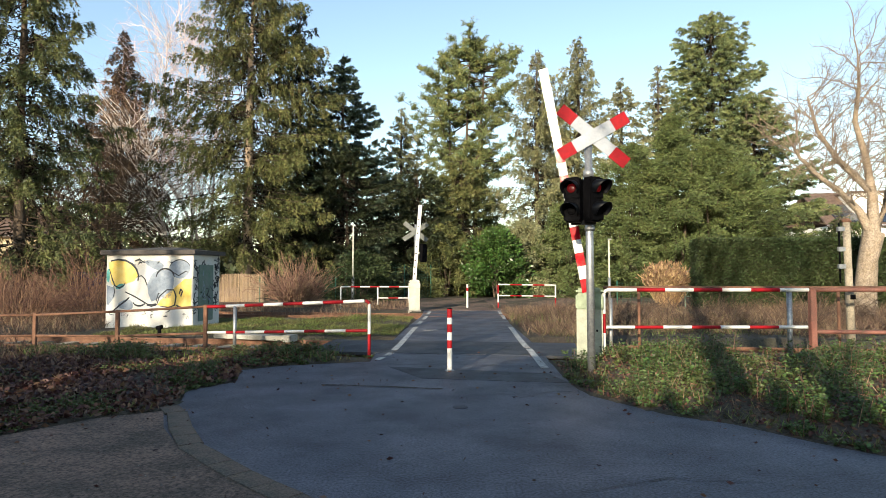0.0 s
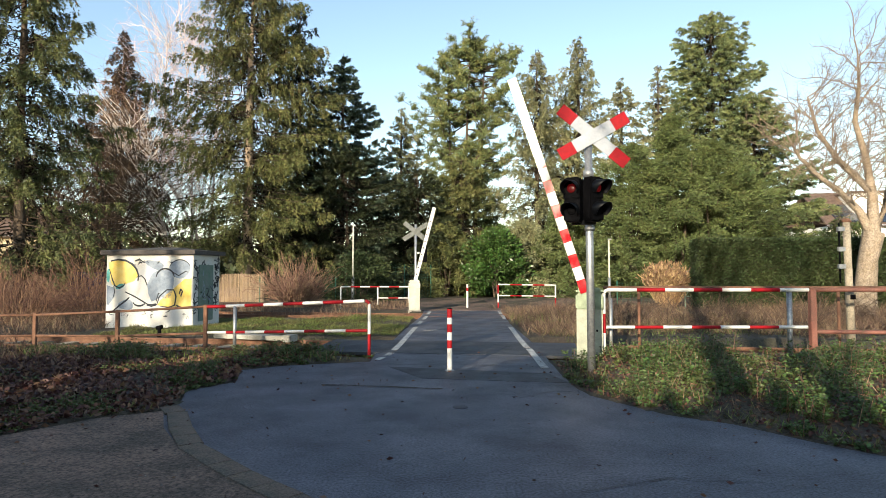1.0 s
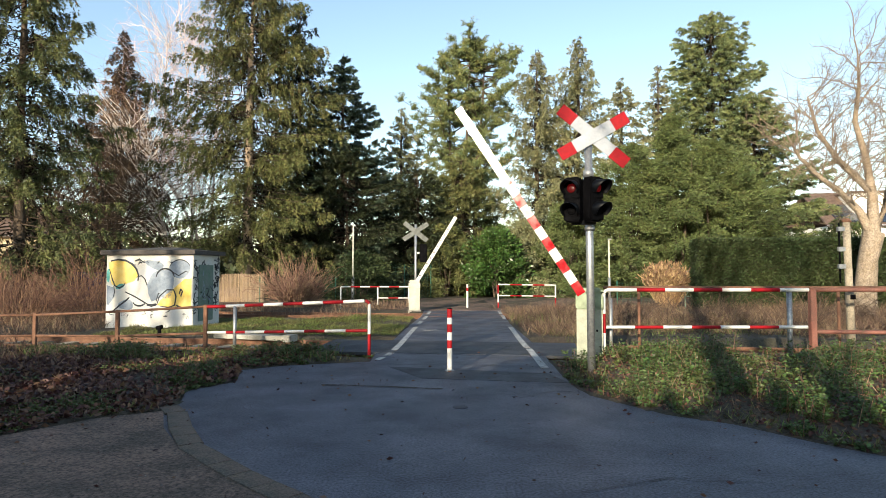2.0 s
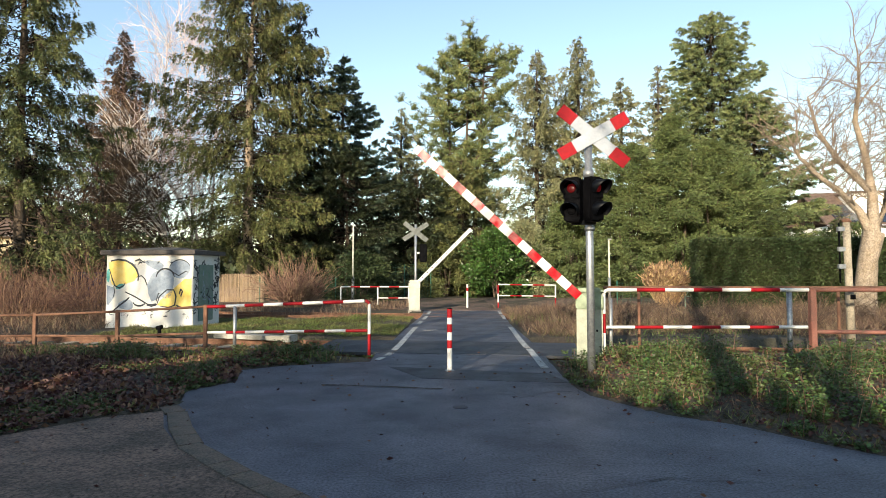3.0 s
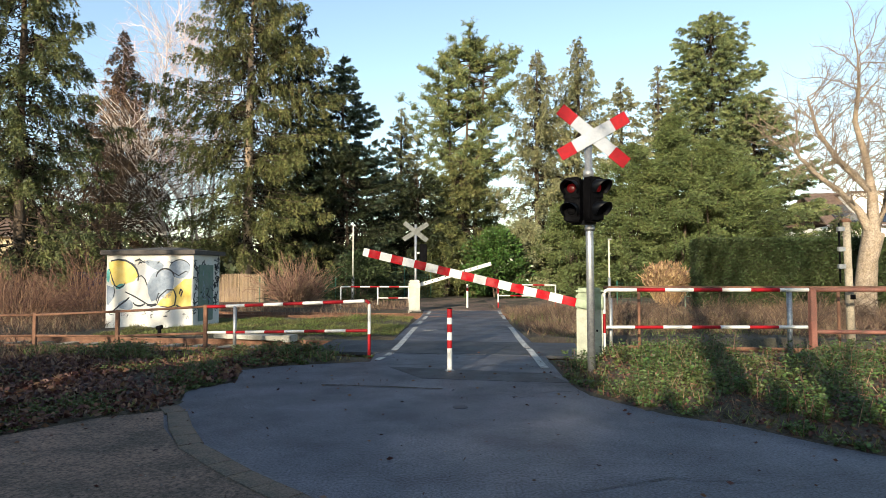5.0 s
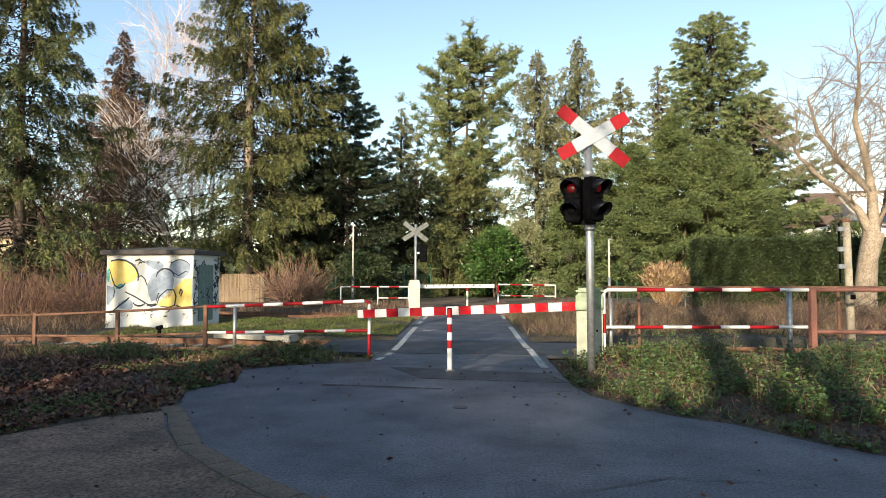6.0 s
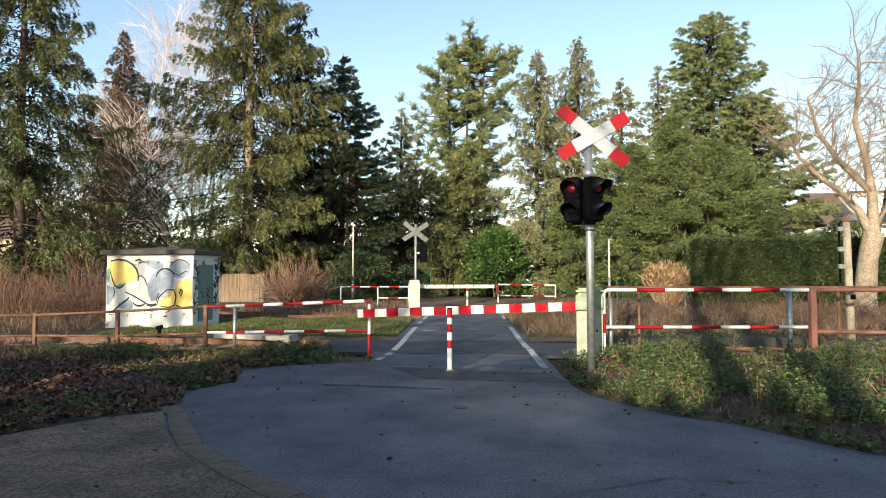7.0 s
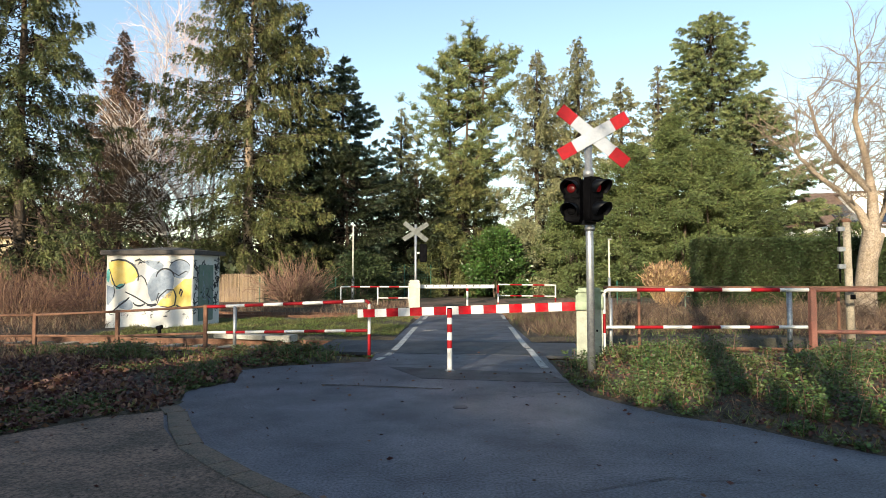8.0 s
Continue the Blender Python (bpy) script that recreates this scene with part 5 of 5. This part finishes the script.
scatter("fallen_leaves", 15000, (1.75, 11, 3.4, 9.8), DEADLEAF, "brown fallen leaves under the brambles", "leaves", 123, 0.055, 0.036, lean=1.0, flat=0.85, lift=0.05)
scatter("grass", 9000, (1.75, 11, 3.4, 9.8), GRASS, "green grass tufts along the bank", "grass", 125, 0.15, 0.009, lean=0.7, keep=lambda x, y, acr, gap, rng: np.sin(4 * x) * np.sin(3.3 * y) + rng.normal(0, 0.3, len(x)) > 0.25)
scatter("dry_grass", 2500, (1.75, 11, 3.4, 9.8), DRYGRASS, "dry grass stalks among the brambles", "grass", 124, 0.28, 0.008, lean=0.5, keep=patchy(0.2, 1.1, 0.5))
weed_patch("brambles", 2900, (1.75, 11.5, 3.4, 9.7), IVY, "low tangle of green brambles covering the bank", 111, 0.38, 0.047, lambda x, y, gap, rng: np.sin(2.6 * x + 1.0) * np.sin(2.2 * y - 0.6 * x) + 0.45 * np.sin(5.3 * x + 3.1 * y) + rng.normal(0, 0.25, len(x)) > 0.0, per=72)
weed_patch("brambles", 600, (2.2, 11.5, 6.5, 9.3), WEED, "taller dark weeds below the guard rail", 112, 0.4, 0.06, lambda x, y, gap, rng: np.sin(1.7 * x + 2.0) + 0.5 * np.sin(4.1 * x + y) + rng.normal(0, 0.2, len(x)) > 0.1, per=60)


scatter("grass", 9000, (-5, -1.0, 5.0, 10.2), GRASS, "short grass fringe along the asphalt edge", "grass", 126, 0.1, 0.009, lean=0.8, keep=lambda x, y, acr, gap, rng: (gap < 0.3) & (np.sin(5 * x + 3 * y) + rng.normal(0, 0.4, len(x)) > -0.2))
scatter("grass", 12000, (1.6, 5.5, 3.2, 9.6), GRASS, "short grass fringe along the asphalt edge", "grass", 127, 0.12, 0.009, lean=0.8, keep=lambda x, y, acr, gap, rng: (gap < 0.35) & (np.sin(5 * x + 3 * y) + rng.normal(0, 0.4, len(x)) > 0.0))


def litter(count, seed):
    rng = np.random.default_rng(seed)
    x, y = rng.uniform(-6, 6, count), rng.uniform(2.2, 11, count)
    ins, gap = inside_and_gap(x, y, ROAD)
    ok = ins & ((gap < 0.5) | (rng.random(count) < 0.3))
    x, y = x[ok], y[ok]
    n = len(x)
    D = np.column_stack([rng.normal(0, 1, (n, 2)), rng.normal(0, 0.12, n)])
    L = rng.uniform(0.02, 0.065, n)
    v, f = leaves(np.column_stack([x, y, np.full(n, 0.018)]), D, L, L * 0.55, rng, 0.1)
    tagged(raw("leaf_litter", v, f, DEADLEAF), "scattered brown leaves on the asphalt", "leaves", kind="stuff")


litter(1500, 130)
rngg = np.random.default_rng(131)
gx_, gy_ = rngg.uniform(-6, 6, 9000), rngg.uniform(2.0, 12, 9000)
ins_, gap_ = inside_and_gap(gx_, gy_, ROAD)
ok_ = ins_ & (rngg.random(9000) < np.where(gap_ < 0.6, 0.9, 0.35))
gp = np.column_stack([gx_[ok_], gy_[ok_], np.full(ok_.sum(), 0.017)])
v, f = needles(gp, np.column_stack([rngg.normal(0, 1, (len(gp), 2)), np.full(len(gp), 0.25)]), rngg.uniform(0.006, 0.02, len(gp)), 0.009, rngg)
tagged(raw("road_grit", v, f, GRIT), "pale grit strewn on the asphalt", "grit", kind="stuff")


def crack(pts, w, seed, material=None):
    rng = np.random.default_rng(seed)
    q = np.linspace(0, len(pts) - 1, 40)
    c = np.stack([np.interp(q, np.arange(len(pts)), [k[j] for k in pts]) for j in (0, 1)], 1) + np.cumsum(rng.normal(0, 0.008, (40, 2)), 0)
    ww = w * rng.uniform(0.3, 1.2, 40)
    v = np.concatenate([np.column_stack([c[:, 0], c[:, 1] - ww, np.full(40, 0.008)]), np.column_stack([c[:, 0], c[:, 1] + ww, np.full(40, 0.008)])])
    i = np.arange(39)
    tagged(raw("road_crack", v, np.stack([i, i + 1, i + 41, i + 40], 1), material or DARK_ASPHALT), "irregular crack across the worn asphalt", "crack", kind="structure")


crack([(-1.6, 7.85), (-0.6, 7.7), (0.0, 7.6)], 0.03, 1, SOIL)
crack([(0.0, 8.6), (0.7, 8.2), (1.65, 7.7)], 0.012, 2)
crack([(-0.6, 9.1), (0.5, 9.2), (1.3, 10.2)], 0.015, 3)
crack([(0.3, 7.3), (1.0, 7.2), (1.7, 6.9)], 0.01, 4)
crack([(-2.2, 9.75), (-1.0, 9.55), (0.4, 9.5), (1.6, 9.3)], 0.014, 6)
crack([(-1.3, 8.9), (-0.6, 8.5), (-0.1, 7.9)], 0.01, 7)
crack([(-2.6, 7.9), (-1.9, 8.0), (-1.3, 8.9)], 0.009, 8)
crack([(0.9, 7.0), (1.4, 7.35), (1.75, 7.3)], 0.016, 9)
crack([(0.9, 4.0), (1.6, 4.3), (2.3, 4.25), (3.2, 3.9)], 0.007, 5)
cover = thing("gully_cover", pose(0.19, 6.55, -0.005), "small dark iron cover set in the asphalt", "manhole cover")
part("lid", rod((0, 0, 0), (0, 0, 0.01), 0.085, n=16), DARK_ASPHALT, cover)


# ---- houses ----
PLASTER = mat("white_house_plaster", (0.8, 0.79, 0.76), 0.9, vary=0.05, scale=1, fine=20, bump=0.1, second=(0.72, 0.7, 0.66))
CREAMWALL = mat("cream_house_plaster", (0.4, 0.33, 0.22), 0.9, vary=0.08, scale=1, fine=20, bump=0.1)
TILE = mat("brown_roof_tiles", (0.13, 0.085, 0.065), 0.8, vary=0.3, scale=2, fine=14, bump=0.5)
PANEL = mat("solar_glass", (0.03, 0.04, 0.06), 0.15, vary=0.1, scale=1, bump=0, coat=0.5)
PANE = mat("window_glass", (0.04, 0.05, 0.06), 0.08, vary=0.1, scale=1, bump=0)


def house(x, y, w, d, eave, ridge, rz, wall, label, solar=False):
    t = thing("house", pose(x, y, 0, 0, 0, rz), label, "house")
    part("wall", box(-w / 2, w / 2, 0, d, -0.2, eave), wall, t)
    rf = bmesh.new()
    pr = [(-0.6, eave - 0.1), (-0.6, eave + 0.12), (d / 2, ridge + 0.2), (d + 0.6, eave + 0.12), (d + 0.6, eave - 0.1), (d / 2, ridge - 0.02)]
    a = [rf.verts.new((-w / 2 - 0.4, q, z)) for q, z in pr]
    b = [rf.verts.new((w / 2 + 0.4, q, z)) for q, z in pr]
    rf.faces.new(a[::-1]), rf.faces.new(b)
    for i in range(6):
        rf.faces.new((a[i], a[(i + 1) % 6], b[(i + 1) % 6], b[i]))
    roof = part("roof", rf, TILE, t, "brown tiled gable roof")
    part("chimney", box(w * 0.25, w * 0.25 + 0.6, d / 2 - 0.3, d / 2 + 0.3, ridge - 0.3, ridge + 0.9), TILE, roof)
    part("gutter", rod((-w / 2 - 0.4, -0.66, eave + 0.03), (w / 2 + 0.4, -0.66, eave + 0.03), 0.07, n=8), GALV, roof)
    for q in np.arange(-w / 2 + 1.4, w / 2 - 0.8, 2.6):
        win = part("window", box(q - 0.6, q + 0.6, -0.03, 0.02, eave - 2.2, eave - 0.9), PLASTER, t)
        part("pane", box(q - 0.52, q - 0.03, -0.045, -0.028, eave - 2.12, eave - 0.98), PANE, win)
        part("pane", box(q + 0.03, q + 0.52, -0.045, -0.028, eave - 2.12, eave - 0.98), PANE, win)
    if solar:
        sl = math.atan2(ridge + 0.2 - eave - 0.12, d / 2 + 0.6)
        first = None
        for r in range(2):
            for c in range(7):
                s = 0.25 + r * 1.75
                m = pose(-w / 2 + 0.8 + c * 1.08, -0.6 + s * math.cos(sl), eave + 0.12 + s * math.sin(sl) + 0.08, math.degrees(sl), 0, 0)
                if r == 1 and c in (2, 3, 4):
                    continue
                ob = part("solar_panel", box(0, 1.02, 0, 1.68, 0, 0.04, 0.008), PANEL, roof) if first is None else new("solar_panel", first.data)
                first = first or ob
                ob.parent = roof
                ob.matrix_basis = m
        dm = part("dormer", box(-w / 2 + 3.0, -w / 2 + 6.0, 0.9, d / 2, eave + 1.0, ridge - 0.3), PLASTER, roof)
        part("dormer_roof", box(-w / 2 + 2.8, -w / 2 + 6.2, 0.6, d / 2, ridge - 0.28, ridge - 0.1), TILE, dm)
    return t


house(47.0, 60, 15, 9, 6.4, 10.2, -6, PLASTER, "white house with solar panels on a brown roof", True)
house(-47, 58, 14, 9, 5.2, 8.6, 10, CREAMWALL, "cream house seen through bare shrubs")
tarp = thing("water_tank", pose(-16.4, 27.6, 0), "purple plastic garden tank behind bare shrubs", "tank")
bm = box(-0.78, 0.78, -0.5, 0.5, 0.0, 1.55, 0.12)
part("body", bm, mat("purple_plastic", (0.03, 0.022, 0.07), 0.6, vary=0.2, scale=3, bump=0.1), tarp)


# ---- small furniture ----
screen = thing("reed_screen", pose(-11.7, 31, 0), "tan reed mat screen fence", "fence")
rng2 = np.random.default_rng(7)
paths = []
for i in range(260):
    q = i * 0.009
    hgt = 1.45 + 0.05 * rng2.random()
    paths.append((np.array([(q, rng2.normal(0, 0.006), 0), (q + rng2.normal(0, 0.01), rng2.normal(0, 0.006), hgt)]), np.array([0.006, 0.005])))
v, f = tubes(paths, 4)
raw("reed_mat", v, f, REED, screen)
for q in (0.0, 1.15, 2.3):
    part("post", box(q - 0.03, q + 0.03, 0.02, 0.08, -0.2, 1.5), WOOD, screen)


def wire_fence(name, x0, y0, x1, y1, h, label, cell=0.12):
    t = thing(name, pose(x0, y0, 0, 0, 0, math.degrees(math.atan2(y1 - y0, x1 - x0))), label, "fence")
    L = math.hypot(x1 - x0, y1 - y0)
    q = 0.0
    while q < L + 0.1:
        part("post", rod((q, 0, -0.2), (q, 0, h + 0.06), 0.028, n=8), MESHGREEN, t)
        q += 2.0
    paths = [(np.array([(i * cell, 0.03, 0.05), (i * cell, 0.03, h)]), np.array([0.004, 0.004])) for i in range(int(L / cell))]
    paths += [(np.array([(0, 0.03, j * 0.2 + 0.05), (L, 0.03, j * 0.2 + 0.05)]), np.array([0.004, 0.004])) for j in range(int(h / 0.2) + 1)]
    v, f = tubes(paths, 3)
    raw("wire_mesh", v, f, MESHGREEN, t)
    return t


wire_fence("wire_fence", -9.4, 30.5, -5.3, 30.0, 1.3, "low green wire mesh fence")
wire_fence("wire_fence", -5.4, 33, -0.5, 37, 2.0, "tall green wire mesh fence in the shade")
wire_fence("wire_fence", 8.2, 28, 10.4, 27, 1.1, "low green wire mesh fence")


def lamp(x, y, h):
    t = thing("street_lamp", pose(x, y, 0), "slim pale street lamp post with a flat head", "street lamp", "slim street lamps")
    part("pole", rod((0, 0, -0.2), (0, 0, h), 0.05, 0.035, 12), CREAM, t)
    part("base_sleeve", rod((0, 0, 0), (0, 0, 1.3), 0.075, n=12), GALV, t)
    part("lamp_head", box(-0.06, 0.14, -0.07, 0.07, h, h + 0.06, 0.02), GALV, t)


lamp(-4.55, 30, 3.9)
lamp(8.4, 30, 3.2)

pole = thing("wooden_pole", pose(7.06, 10.3, 0), "weathered timber pole with metal fittings in the brambles", "pole")
part("post", rod((0, 0, -0.2), (-0.04, 0, 2.36), 0.068, 0.058, 12), WOOD, pole)
part("cap", rod((-0.04, 0, 2.36), (-0.04, 0, 2.42), 0.085, 0.05, 12), RUST, pole)
part("strap", rod((0, 0, 1.02), (0, 0, 1.1), 0.074, n=12), BLACK, pole)
for z in (1.55, 1.85, 2.2):
    part("bracket", box(-0.2, -0.06, -0.03, 0.03, z, z + 0.08, 0.008), GALV, pole)
part("conduit", rod((-0.17, 0, 1.3), (-0.17, 0, 2.35), 0.016, n=8), BLACK, pole)

pamp = thing("ornamental_grass", pose(9.8, 26, 0), "sunlit clump of straw-coloured ornamental grass", "grass clump")
n = 2600
a, q = rng.random(n) * 6.28, np.sqrt(rng.random(n))
P = np.stack([np.cos(a) * q * 0.35, np.sin(a) * q * 0.35, np.zeros(n)], 1)
D = np.stack([np.cos(a) * q * 0.42, np.sin(a) * q * 0.42, np.ones(n)], 1) + rng.normal(0, 0.1, (n, 3))
L = rng.uniform(0.5, 1, n) * (2.05 - 0.55 * q ** 3)
v, f = leaves(P, D, L, 0.022, rng)
tip = P + D / np.linalg.norm(D, axis=1)[:, None] * L[:, None]
v2, f2 = leaves(tip - 0.1, D + rng.normal(0, 0.5, (n, 3)), 0.2, 0.05, rng)
v, f = np.concatenate([v, v2]), np.concatenate([f, f2 + len(v)])
raw("grass_tuft", v, f, STRAW, pamp)

GATEPAINT = mat("pale_green_gate_paint", (0.2, 0.28, 0.24), 0.6, vary=0.15, scale=6, bump=0.1)
gate = thing("garden_gate", pose(10.55, 25.9, 0), "small green tubular garden gate with diagonal braces", "gate")
for q in (0.0, 0.8):
    part("gate_post", rod((q, 0, 0), (q, 0, 1.65), 0.035, n=8), GATEPAINT, gate)
part("gate_rail", rod((0, 0, 1.58), (0.8, 0, 1.58), 0.025, n=8), GATEPAINT, gate)
part("gate_rail", rod((0, 0, 0.5), (0.8, 0, 0.5), 0.025, n=8), GATEPAINT, gate)
part("brace", rod((0, 0, 0.5), (0.8, 0, 1.58), 0.02, n=8), GATEPAINT, gate)
part("brace", rod((0, 0, 1.58), (0.8, 0, 0.5), 0.02, n=8), GATEPAINT, gate)

beam = thing("concrete_trough", pose(-4.15, 13.2, -0.02, 0, 1, -12), "pale concrete cable trough lid lying on the ballast", "concrete slab")
part("slab", box(-0.95, 0.9, -0.14, 0.14, 0.04, 0.14, 0.012), CONCRETE, beam)
part("end_block", box(0.72, 0.93, -0.16, 0.16, 0.02, 0.17, 0.012), CONCRETE, beam)
point_box = thing("track_marker", pose(-6.85, 14.4, -0.05), "small dark rusty marker stub beside the track", "track marker")
part("stub", rod((0, 0, 0), (0, 0, 0.2), 0.05, 0.04, 10), BLACK, point_box)
part("marker_cap", rod((-0.07, 0, 0.2), (0.07, 0, 0.24), 0.05, n=10), BLACK, point_box)


# ---- the two booms swing down ----
def motions():
    near = [(0.0, 79.7), (0.45, 79.7), (0.6, 77.8), (0.8, 75.5), (1.0, 72.0), (1.5, 64.2), (1.7, 61.4), (2.8, 45.8), (3.5, 35.5), (4.0, 28.5), (4.5, 21.0), (4.7, 17.8), (5.8, -0.2), (6.0, -2.8), (6.15, -2.5), (6.4, -2.7), (8.0, -2.7)]
    walk(near_boom, [(t, pose(0, -0.25, 0.95, 0, a, 0)) for t, a in near])
    far = [(0.0, 85.5), (0.45, 85.5), (0.6, 82.5), (1.0, 75.5), (1.5, 67.0), (3.5, 38.3), (4.0, 31.0), (4.5, 23.8), (5.8, 3.0), (6.0, 0.3), (6.3, 0.0), (8.0, 0.0)]
    walk(far_boom, [(t, pose(0, -0.25, 0.97, 0, a, 0)) for t, a in far])


motions()
